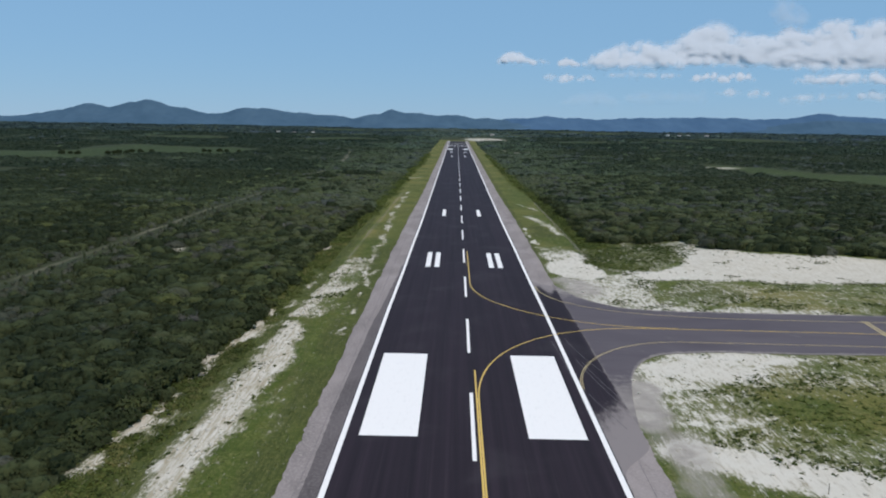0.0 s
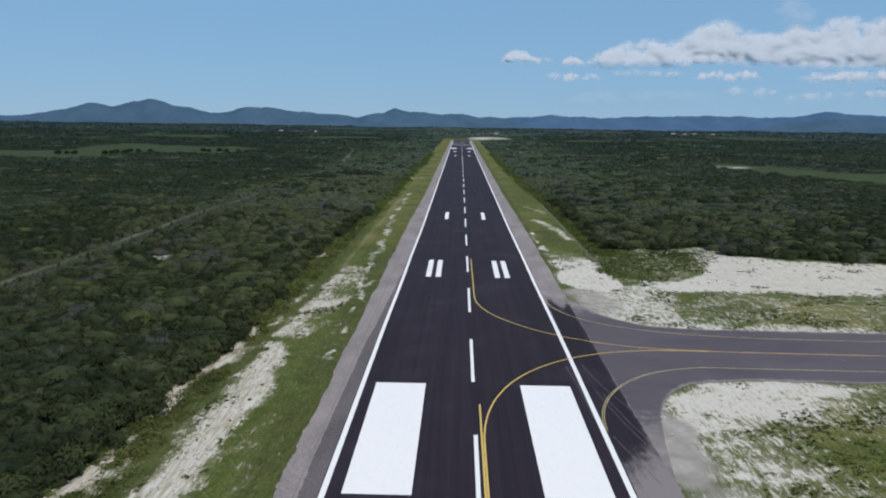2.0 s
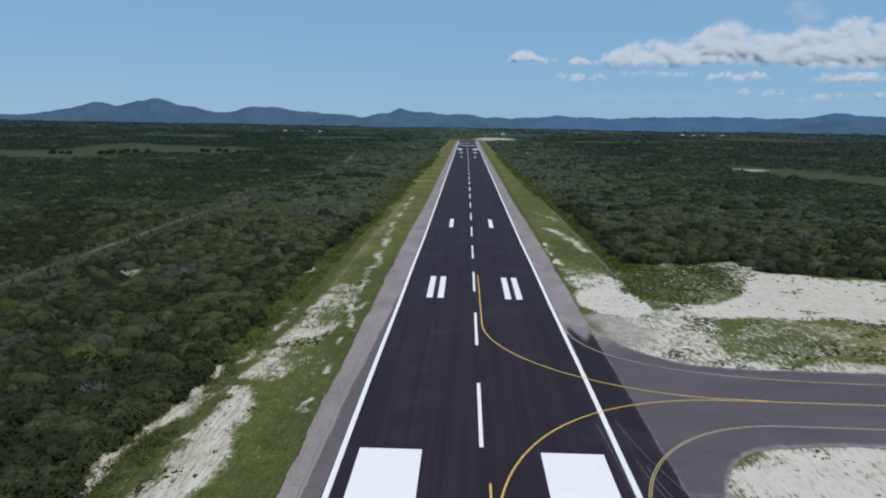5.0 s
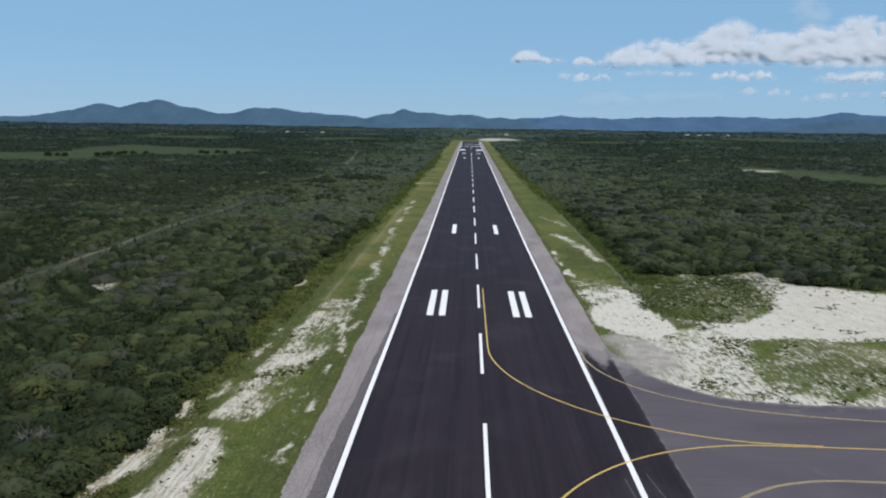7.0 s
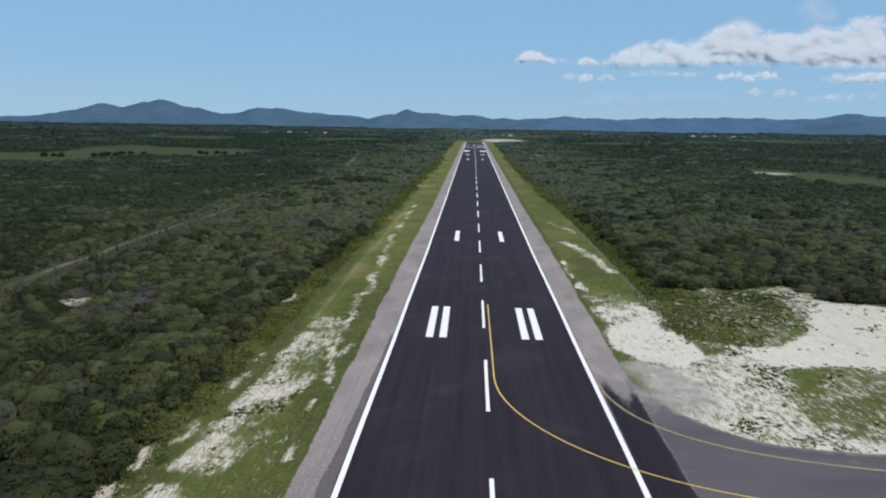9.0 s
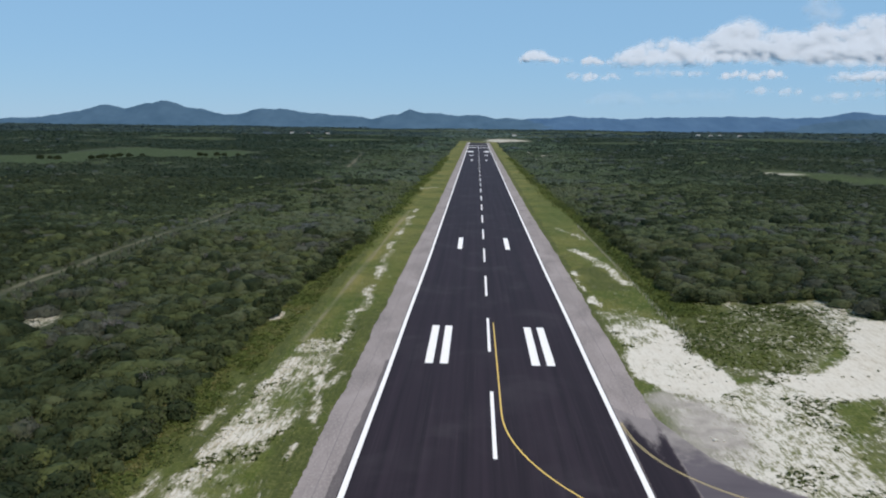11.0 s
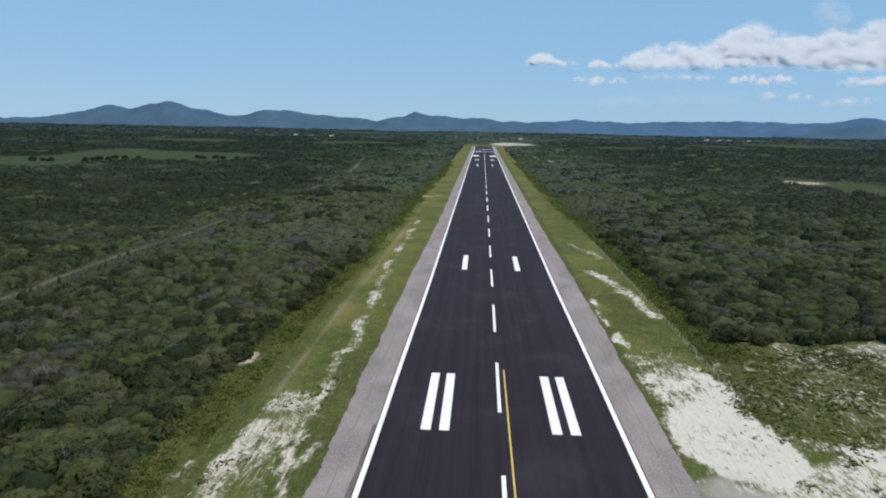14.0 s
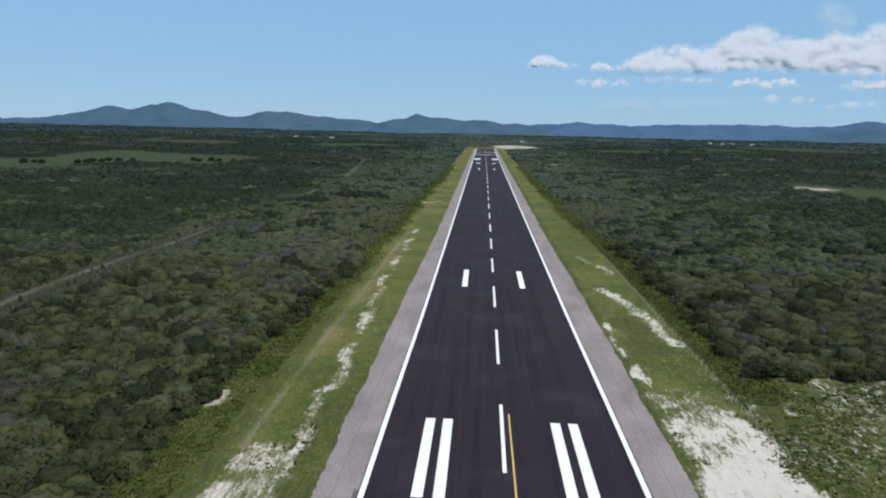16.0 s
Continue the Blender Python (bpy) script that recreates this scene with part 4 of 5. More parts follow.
def scrub_zone(name, label, boxes, step, per, size, rad, hgt, core, seed, gaps=0.0, leaf=M_LEAF, crown=M_CROWN, stand_size=9.0):
    r = np.random.default_rng(seed)
    x, y = (np.concatenate(v) for v in zip(*[scatter(*b, step, r) for b in boxes]))
    open_ground = soft_noise(x * 0.6, y, 70, 6) + 0.6 * soft_noise(x, y, 24, 2)
    ok = r.random(len(x)) > gaps * smooth01(open_ground, 0.0, 0.4)
    x, y = x[ok], y[ok]
    n = len(x)
    tint, tall = plant_tint(x, y, r, stand_size)
    big = np.clip(np.exp(-0.26 + 0.20 * soft_noise(x, y, 11, 3) + 0.55 * (tall - 0.5) * (tall < 0.86) + r.normal(0, 0.45, n)), 0.34, 1.6)
    edge = np.minimum(np.abs(x - scrub_west(y)), np.abs(x - scrub_east(y)))
    low = 0.48 - 0.22 * smooth01(y, 300, 450)
    big *= low + (1 - low) * smooth01(edge, 0, 8 + 10 * smooth01(y, 300, 450))
    # only low growth beside the tracks, on the dirt track's east side for a good way
    away = near_line(x, y, DIRT_TRACK)[0]
    east = (x > np.interp(y, [p[1] for p in DIRT_TRACK], [p[0] for p in DIRT_TRACK])) & (y < 440)
    open_side = np.where(east, smooth01(away, 2, 24), smooth01(away, 2, 9))
    open_side = np.maximum(open_side, (y > 430) & ~((y > 600) & (y < 690)) & ~((y > 820) & (y < 1180)))
    big *= 0.20 + 0.80 * np.minimum(open_side, smooth01(near_line(x, y, SIDE_TRACK)[0], 3, 14))
    tint = np.where((open_side < 0.45) & (r.random(n) < 0.6), r.uniform(0.80, 0.88, n), tint)
    thick = np.zeros(n)
    for cx, cy, rx, ry in THICKETS:
        thick = np.maximum(thick, blob(x, y, cx, cy, rx, ry, 0, 0.4))
    dark = (r.random(n) < 0.035 + 0.08 * (soft_noise(x, y, 45, 7) > 0.2)) | (thick > 0.5)  # taller, denser trees
    tint = np.where(dark, r.uniform(0, 0.08, n), tint)
    base = np.stack([x, y, ground_z(x, y) - 0.05], 1)
    R, H = rad * big * np.where(dark, 1.12, 1.0), hgt * (0.40 + 0.60 * big) * r.uniform(0.72, 1.3, n) * np.where(dark, 1.35 + 0.9 * thick, 1.0)
    v, t, q = scrub_arrays(base, R, H, tint, per, size, r)
    ob = new(name, mesh_of(name, v, np.arange(len(v)).reshape(-1, 3), leaf, False, t, q))
    tagged(ob, label, "scrub", kind="stuff")
    part("inner_growth", mesh_of("inner_growth", *core_arrays(base, R, H, core), crown, True, np.repeat(tint, crown_faces(core))), ob)
    return n


counts = [
    scrub_zone("scrub", "dense low dry-forest scrub in mixed dull greens", [(-230, -46, -40, 330), (50, 260, 150, 330)], 3.25, 105, 0.29, 2.9, 2.4, "plain", 11),
    # the next four zones wear the leaf colours with haze mixed in
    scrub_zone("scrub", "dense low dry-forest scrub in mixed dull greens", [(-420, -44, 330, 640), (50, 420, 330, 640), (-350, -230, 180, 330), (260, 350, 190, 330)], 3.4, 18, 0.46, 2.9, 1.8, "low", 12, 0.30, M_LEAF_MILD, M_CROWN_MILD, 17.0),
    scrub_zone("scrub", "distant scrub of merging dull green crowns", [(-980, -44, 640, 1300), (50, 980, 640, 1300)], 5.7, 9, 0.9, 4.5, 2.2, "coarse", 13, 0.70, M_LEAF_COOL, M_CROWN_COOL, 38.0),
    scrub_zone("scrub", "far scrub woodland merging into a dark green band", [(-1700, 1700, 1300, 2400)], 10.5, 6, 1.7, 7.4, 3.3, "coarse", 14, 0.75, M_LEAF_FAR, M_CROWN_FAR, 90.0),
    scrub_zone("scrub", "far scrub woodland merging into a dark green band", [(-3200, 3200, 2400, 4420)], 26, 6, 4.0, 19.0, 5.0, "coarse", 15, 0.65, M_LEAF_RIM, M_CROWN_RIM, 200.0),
    scrub_zone("scrub", "dense low dry-forest scrub in mixed dull greens", [(-300, -46, -220, 300), (120, 330, 160, 300)], 5.5, 14, 0.9, 4.2, 3.3, "plain", 16),
]


# ---- single shrubs, dry shrubs and meadow trees ----
def limb(path, r0, r1, sides=5):
    path = np.asarray(path, float)
    n = len(path)
    a = np.arange(sides) * 2 * math.pi / sides
    rad = np.linspace(r0, r1, n)
    v = np.concatenate([path[i] + np.stack([np.cos(a) * rad[i], np.sin(a) * rad[i], a * 0], 1) for i in range(n)])
    f = [(i * sides + k, i * sides + (k + 1) % sides, (i + 1) * sides + (k + 1) % sides, (i + 1) * sides + k) for i in range(n - 1) for k in range(sides)]
    return v, np.array(f)


def join(pieces):
    vs, fs, off = [], [], 0
    for v, f in pieces:
        vs.append(v)
        fs.append(f + off)
        off += len(v)
    return np.concatenate(vs), np.concatenate(fs)


def make_shrub(name, label, category, group, rad, hgt, leaves, size, tint, seed, stems=4, dry=False):
    """A shrub or small tree: forked stems and a crown of leaf clumps (none when dry)."""
    r = np.random.default_rng(seed)
    ob = new(name)
    tagged(ob, label, category, group)
    wood = []
    for i in range(stems):
        a = i * 6.283 / stems + r.uniform(-0.5, 0.5)
        q = r.uniform(0.35, 0.75) * rad
        top = np.array([math.cos(a) * q, math.sin(a) * q, hgt * r.uniform(0.6, 0.85)])
        mid = top * np.array([0.35, 0.35, 0.5])
        wood.append(limb([(0.06 * math.cos(a), 0.06 * math.sin(a), -0.15), mid, top], 0.035 * hgt, 0.010 * hgt))
        for k in range(7 if dry else 2):
            b = a + r.uniform(-1.3, 1.3)
            tip = mid + np.array([math.cos(b) * rad * 0.6, math.sin(b) * rad * 0.6, hgt * r.uniform(0.2, 0.5)])
            wood.append(limb([mid + (top - mid) * r.uniform(0, 0.7), tip], 0.016 * hgt, 0.006 * hgt, 4))
            if dry:
                for j in range(5):
                    tw = tip + r.normal(0, 0.22, 3) * rad
                    wood.append(limb([tip * 0.8 + mid * 0.2, tw], 0.009 * hgt, 0.004 * hgt, 3))
    v, f = join(wood)
    part("trunk", mesh_of("trunk", v, f, M_TWIG if dry else M_BARK, True), ob)
    if not dry:
        n = 5 + stems
        sub = np.c_[r.normal(0, 0.38, (n, 2)) * rad, r.uniform(0.12, 0.42, n) * hgt]
        v, t, q = scrub_arrays(sub, r.uniform(0.42, 0.62, n) * rad, r.uniform(0.45, 0.62, n) * hgt, np.full(n, tint), leaves // n, size, r)
        crown = part("crown", mesh_of("crown", v, np.arange(len(v)).reshape(-1, 3), M_LEAF, False, t, q), ob)
        part("inner_growth", mesh_of("inner_growth", *core_arrays(np.array([[0, 0, 0.12 * hgt]]), np.array([rad * 0.72]), np.array([hgt * 0.78])), M_CROWN, True, np.full(21, tint)), crown)
    return ob


def stand(ob, x, y, turn, s):
    z = float(ground_z(np.array([x]), np.array([y]))[0])
    return pose(x, y, z - 0.05, 0, 0, turn) @ Matrix.Scale(s, 4)


def plant(kinds, places, seed, lo=0.75, hi=1.25):
    """Sets copies of the given plants at the places; the first use of each kind is the plant itself."""
    r = random.Random(seed)
    fresh = list(kinds)
    for i, (x, y) in enumerate(places):
        k = kinds[i % len(kinds)]
        m = stand(k, x, y, r.uniform(0, 360), r.uniform(lo, hi))
        if k in fresh:
            fresh.remove(k)
            k.matrix_basis = m
        else:
            made = copy_thing(k, pose(0, 0, 0))
            made.matrix_basis = m


SHRUB_LOOKS = [("dull green rounded shrub at the scrub's edge", 0.50, 2.3, 2.7), ("dark green dense shrub at the scrub's edge", 0.38, 2.6, 3.0),
               ("light olive green shrub at the scrub's edge", 0.66, 2.1, 2.4), ("fresh yellow-green shrub among dull scrub", 0.73, 2.2, 2.8),
               ("tall dark green thorn tree above the scrub", 0.28, 3.0, 4.0)]
shrubs = [make_shrub("shrub", lab, "shrub", "shrubs along the scrub edge", rad, hgt, 460, 0.36, tint, 40 + i) for i, (lab, tint, rad, hgt) in enumerate(SHRUB_LOOKS)]
r = np.random.default_rng(31)
spots = []
for y in np.arange(-10, 330, 3.4):
    spots += [(float(scrub_west(np.array([y]))[0]) - r.uniform(-0.5, 5), y + r.uniform(-1, 1))]
    if r.random() < 0.55:
        spots += [(float(scrub_west(np.array([y]))[0]) - r.uniform(6, 26), y + r.uniform(-1, 1))]
for y in np.arange(212, 400, 3.6):
    spots += [(float(scrub_east(np.array([y]))[0]) + r.uniform(-0.5, 6), y + r.uniform(-1, 1))]
for x in np.arange(60, 190, 4.0):
    spots += [(x, float(sand_edge(np.array([x]), np.array([200.0]))[0]) + r.uniform(1, 7))]
plant(shrubs, spots, 3)
dry_shrubs = [make_shrub("dry_shrub", "leafless grey twiggy shrub among green scrub", "shrub", "dry shrubs in the scrub", 2.3, 3.8, 0, 0, 0, 60 + i, 6, True) for i in range(2)]
spots = [(-66, 128), (-92, 165), (-84, 232), (-112, 210), (-104, 300), (-75, 290), (-125, 270), (72, 262), (90, 248), (118, 262), (66, 300), (105, 315), (140, 290), (-70, 60), (-88, 90), (-100, 255)]
plant(dry_shrubs, spots, 5, 0.8, 1.3)
meadow_trees = [make_shrub("tree", "dark green round-crowned tree standing in a meadow", "tree", "trees in the meadow", 5.6, 8.5, 340, 1.5, 0.2, 70 + i) for i in range(2)]
plant(meadow_trees, [(-542, 894), (-535, 902), (-518, 890), (-486, 909), (-480, 918), (-487, 945), (-477, 950), (-480, 972), (-470, 977), (-457, 990), (-391, 1026), (-380, 1018), (-369, 1030), (-356, 1026), (-341, 1036)], 6, 0.55, 0.85)


# ---- grass tufts, weeds and stones ----
def tufts(name, label, x, y, hgt, wide, blades, tint, material, seed, lean=0.45):
    r = np.random.default_rng(seed)
    n = len(x)
    o = np.repeat(np.arange(n), blades)
    m = len(o)
    a = r.uniform(0, 6.283, m)
    root = np.stack([x[o] + r.normal(0, 0.3, m) * wide[o], y[o] + r.normal(0, 0.3, m) * wide[o], ground_z(x, y)[o] - 0.03], 1)
    out = np.stack([np.cos(a), np.sin(a), a * 0], 1)
    across = np.stack([-np.sin(a), np.cos(a), a * 0], 1) * (wide[o] * r.uniform(0.25, 0.5, m))[:, None]
    tip = root + out * (lean * hgt[o] * r.uniform(0.4, 1.6, m))[:, None]
    tip[:, 2] += hgt[o] * r.uniform(0.6, 1.2, m)
    v = np.stack([root - across, root + across, tip], 1).reshape(-1, 3)
    ob = new(name, mesh_of(name, v, np.arange(3 * m).reshape(-1, 3), material, False, np.clip(tint[o] + r.normal(0, 0.1, m), 0, 1), np.tile([0.0, 0.0, 1.0], (m, 1))))
    return tagged(ob, label, "grass", kind="stuff")


def off_pavement(x, y):
    return ((np.abs(x) > 30.4) & ~((x > 22) & (y > taxi_bottom(x) - 0.6) & (y < taxi_top(x) + 0.6)))


n = 60000
x, y = r.uniform(-62, 60, n), r.uniform(-30, 300, n) ** 1.0
ok = off_pavement(x, y) & (silt_map(x, y) < 0.2) & (sand_map(x, y) + 0.12 * soft_noise(x, y, 1.7, 1) < 0.46) & (r.random(n) < 0.75 - 0.0015 * np.clip(y, 0, 300))
x, y = x[ok], y[ok]
tufts("grass_tufts", "short uneven green grass beside the runway", x, y, r.uniform(0.05, 0.17, len(x)), r.uniform(0.2, 0.5, len(x)), 4, r.uniform(0.3, 0.9, len(x)), M_GRASSBLADE, 21, 0.9)
n = 9000
x, y = r.uniform(50, 58, n), r.uniform(195, 420, n)
ok = x < scrub_east(y) + 2
x, y = x[ok], y[ok]
tufts("tall_grass", "rank yellow-green grass behind the fence", x, y, r.uniform(0.1, 0.32, len(x)), r.uniform(0.5, 1.1, len(x)), 4, r.uniform(0.1, 0.6, len(x)), M_GRASSBLADE, 22, 1.0)
n = 5200
x, y = np.concatenate([r.uniform(-61, -50.5, n), r.uniform(-52.2, -50.8, 700)]), np.concatenate([r.uniform(-30, 330, n), r.uniform(140, 330, 700)])
ok = (sand_map(x, y) < 0.35) & ((r.random(len(x)) < smooth01(-x, 50, 57)) | (np.arange(len(x)) >= n))
x, y = x[ok], y[ok]
base = np.stack([x, y, ground_z(x, y) - 0.03], 1)
v, t, q = scrub_arrays(base, r.uniform(0.35, 1.2, len(x)), r.uniform(0.2, 0.7, len(x)), np.clip(0.46 + 0.3 * soft_noise(x, y, 4, 2) + r.normal(0, 0.2, len(x)), 0, 1), 14, 0.24, r)
tagged(new("rough_verge", mesh_of("rough_verge", v, np.arange(len(v)).reshape(-1, 3), M_GRASSBLADE, False, t, q)), "rough knee-high green growth along the scrub edge", "weeds", kind="stuff")
n = 1500
x, y = r.uniform(-60, -51, n), r.uniform(-40, 170, n)
ok = (soft_noise(x, y, 5, 4) + 0.5 * soft_noise(x, y, 2, 7) > 0.0) & (sand_map(x, y) < 0.6)
x, y = x[ok], y[ok]
base = np.stack([x, y, ground_z(x, y) - 0.03], 1)
v, t, q = scrub_arrays(base, r.uniform(0.3, 1.3, len(x)), r.uniform(0.25, 0.95, len(x)), np.clip(0.38 + r.normal(0, 0.2, len(x)), 0, 0.76), 22, 0.2, r)
tagged(new("rough_weeds", mesh_of("rough_weeds", v, np.arange(len(v)).reshape(-1, 3), M_GRASSBLADE, False, t, q)), "clumps of waist-high weeds between spoil heap and scrub", "weeds", kind="stuff")
n = 9000
side, y = r.random(n) < 0.5, 200 + 900 * r.random(n) ** 1.5
x = np.where(side, scrub_west(y) + r.normal(0.5, 2.4, n), scrub_east(y) - r.normal(0.5, 2.4, n))
base = np.stack([x, y, ground_z(x, y) - 0.03], 1)
v, t, q = scrub_arrays(base, r.uniform(0.6, 2.2, n), r.uniform(0.25, 0.9, n), np.clip(0.40 + 0.2 * soft_noise(x, y, 9, 2) + r.normal(0, 0.1, n), 0, 0.7), 8, 0.42, r)
tagged(new("rough_verge", mesh_of("rough_verge", v, np.arange(len(v)).reshape(-1, 3), M_GRASSBLADE, False, t, q)), "rough knee-high green growth along the scrub edge", "weeds", kind="stuff")
n = 34000
x, y = np.concatenate([r.uniform(32, 150, n), r.uniform(-58, -33, n // 4)]), np.concatenate([r.uniform(-30, 206, n), r.uniform(-30, 180, n // 4)])
s = sand_map(x, y)
clump = soft_noise(x, y, 6.5, 7) + 0.6 * soft_noise(x, y, 2.1, 3)
ok = off_pavement(x, y) & (s > 0.25) & ((clump > 0.12 + 0.55 * s) | (r.random(len(x)) < np.where(x < 0, 0.05, 0.014 + 0.14 * (x > 90) * (y > sand_edge(x, y) - 13) + 0.20 * (np.abs(y - 134.5) < 2.5) * (x > 72)))) & (silt_map(x, y) < 0.3)
x, y = x[ok], y[ok]
tufts("weeds", "scattered low green weeds on bare sand", x, y, r.uniform(0.10, 0.36, len(x)), r.uniform(0.35, 0.95, len(x)), 6, r.uniform(0.0, 0.25, len(x)), M_GRASSBLADE, 23, 0.9)
n = 9000
x, y = np.concatenate([r.uniform(47, 98, n - n // 3), r.uniform(46, 110, n // 3)]), np.concatenate([r.uniform(142, 222, n - n // 3), r.uniform(-12, 46, n // 3)])
green = np.maximum(np.maximum(blob(x, y, 60, 168, 13, 21, 0, 0.4), blob(x, y, 71, 193, 21, 27, 0, 0.4)), 0.8 * blob(x, y, 78, 16, 26, 20, -5))
keep = (green > 0.1 + r.random(n) * 0.8) & (soft_noise(x, y, 4.5, 8) + r.normal(0, 0.4, n) > -0.5)
x, y = x[keep], y[keep]
tufts("low_weeds", "patch of low leafy green weeds on sandy ground", x, y, r.uniform(0.08, 0.30, len(x)), r.uniform(0.6, 1.5, len(x)), 6, np.clip(0.20 + 0.25 * soft_noise(x, y, 7, 3) + r.normal(0, 0.12, len(x)), 0, 0.8), M_GRASSBLADE, 24, 1.2)


bm = bmesh.new()
bmesh.ops.create_icosphere(bm, subdivisions=1, radius=1)
bm.verts.ensure_lookup_table()
sv, sf = np.array([v.co for v in bm.verts]), np.array([[v.index for v in f.verts] for f in bm.faces])
bm.free()
n = 1500
x = np.concatenate([r.normal(-44.4, 3.0, n // 2), r.normal(-59.5, 1.6, n // 4), r.uniform(33, 70, n - n // 2 - n // 4)])
y = np.concatenate([r.uniform(-30, 170, n // 2), r.uniform(-30, 90, n // 4), r.uniform(-18, 200, n - n // 2 - n // 4)])
ok = off_pavement(x, y) & (sand_map(x, y) > 0.4)
x, y = x[ok], y[ok]
size = np.exp(r.normal(-1.7, 0.45, len(x)))
v = sv[None] * (1 + r.normal(0, 0.16, (len(x), len(sv), 1))) * size[:, None, None] * np.array([1.2, 1.0, 0.7])
v = v + np.stack([x, y, ground_z(x, y) + 0.2 * size], 1)[:, None, :]
f = sf[None] + (np.arange(len(x)) * len(sv))[:, None, None]
tagged(new("stones", mesh_of("stones", v.reshape(-1, 3), f.reshape(-1, 3), M_ROCK)), "loose pale limestone lumps on bare sand", "stones", kind="stuff")


# ---- fence east of the strip, marker post ----
fence = tagged(new("fence"), "wire fence on short pale wooden posts in grass", "fence")
post_v, post_f = limb([(0, 0, -0.3), (0.02, 0.01, 0.7), (0, 0.02, 1.45)], 0.11, 0.09, 6)
post_mesh = mesh_of("post", np.concatenate([post_v, [[0, 0.02, 1.47]]]), np.concatenate([np.array([(a, b, c) for q in post_f for a, b, c in ((q[0], q[1], q[2]), (q[0], q[2], q[3]))]),
                    np.array([(12 + k, 12 + (k + 1) % 6, 18) for k in range(6)])]), M_POST)
pr = random.Random(4)
FENCE_Y = [168 + 4.0 * k for k in range(52)]
for y in FENCE_Y:
    p = part("post", post_mesh, fence)
    p.matrix_basis = pose(48.7 + pr.uniform(-0.1, 0.1), y + pr.uniform(-0.4, 0.4), -0.08, pr.uniform(-4, 4), pr.uniform(-4, 4), pr.uniform(0, 360)) @ Matrix.Diagonal((1, 1, pr.uniform(0.85, 1.15), 1))
for h in (0.35, 0.7, 1.05, 1.35):
    yy = np.arange(168, 373, 2.0)
    v, f = limb(np.c_[yy * 0 + 48.79, yy, h - 0.04 * (yy % 4 > 1)], 0.012, 0.012, 3)
    part("wire", mesh_of("wire", v, f, M_WIRE), fence)
marker = tagged(new("marker_post"), "thin wooden stake standing in pale sand", "post")
v, f = limb([(0, 0, -0.3), (0.03, 0, 0.8), (0.0, 0.04, 1.7)], 0.07, 0.06, 6)
part("stake", mesh_of("stake", v, f, M_BARK), marker)
marker.matrix_basis = pose(52, -17, float(ground_z(np.array([52.0]), np.array([-17.0]))[0]))


# ---- far farm houses ----
M_WALL = plain("whitewashed_wall", (0.72, 0.70, 0.66), 0.12, 0.5)
M_ROOF = plain("weathered_tile_roof", (0.24, 0.20, 0.18), 0.3, 0.8)


def farm_house(w, d, h):
    ob = tagged(new("farm_house"), "small whitewashed farm house among far trees", "house", "far farm houses")
    bm = bmesh.new()
    bmesh.ops.create_cube(bm, size=1.0)
    bmesh.ops.scale(bm, vec=(w, d, h + 1.0), verts=bm.verts)
    bmesh.ops.translate(bm, vec=(0, 0, h / 2 - 0.5), verts=bm.verts)
    me = bpy.data.meshes.new("wall")
    bm.to_mesh(me)
    bm.free()
    me.materials.append(M_WALL)
    part("wall", me, ob)
    e = 0.5
    rv = [(-w / 2 - e, -d / 2 - e, h), (w / 2 + e, -d / 2 - e, h), (w / 2 + e, d / 2 + e, h), (-w / 2 - e, d / 2 + e, h), (-w / 2 - e, 0, h + 2.0), (w / 2 + e, 0, h + 2.0)]
    part("roof", mesh_of("roof", rv, [(0, 1, 5), (0, 5, 4), (2, 3, 4), (2, 4, 5), (0, 4, 3), (1, 2, 5), (0, 3, 2), (0, 2, 1)], M_ROOF), ob)
    win = mesh_of("window", [(-0.6, 0, 1.0), (0.6, 0, 1.0), (0.6, 0, 2.3), (-0.6, 0, 2.3)], [(0, 1, 2, 3)], M_CORE_JOINT)
    for k in (-0.28, 0.28):
        part("window", win, ob).location = (k * w, -d / 2 - 0.03, 0)
    return ob


house = farm_house(14, 9, 4.5)
spots = [(905, 2960, 10), (950, 2985, -20), (1010, 2940, 5), (880, 3040, 30), (-640, 2560, 12), (-590, 2585, -8), (-520, 2570, 20), (130, 2680, 0)]
for i, (x, y, turn) in enumerate(spots):
    m = pose(x, y, float(ground_z(np.array([x * 1.0]), np.array([y * 1.0]))[0]) + 1.5, 0, 0, turn)
    if i:
        copy_thing(house, m)
    else:
        house.matrix_basis = m


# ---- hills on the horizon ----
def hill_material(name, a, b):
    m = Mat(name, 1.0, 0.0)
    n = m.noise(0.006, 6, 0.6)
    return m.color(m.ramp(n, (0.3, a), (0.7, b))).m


# forest under aerial haze: the haze's blue is put into the base colour
M_HILL = hill_material("hazed_forested_hillside", (0.050, 0.098, 0.148), (0.072, 0.130, 0.188))
M_HILL_FAR = hill_material("farther_hazed_hillside", (0.054, 0.110, 0.190), (0.076, 0.143, 0.230))


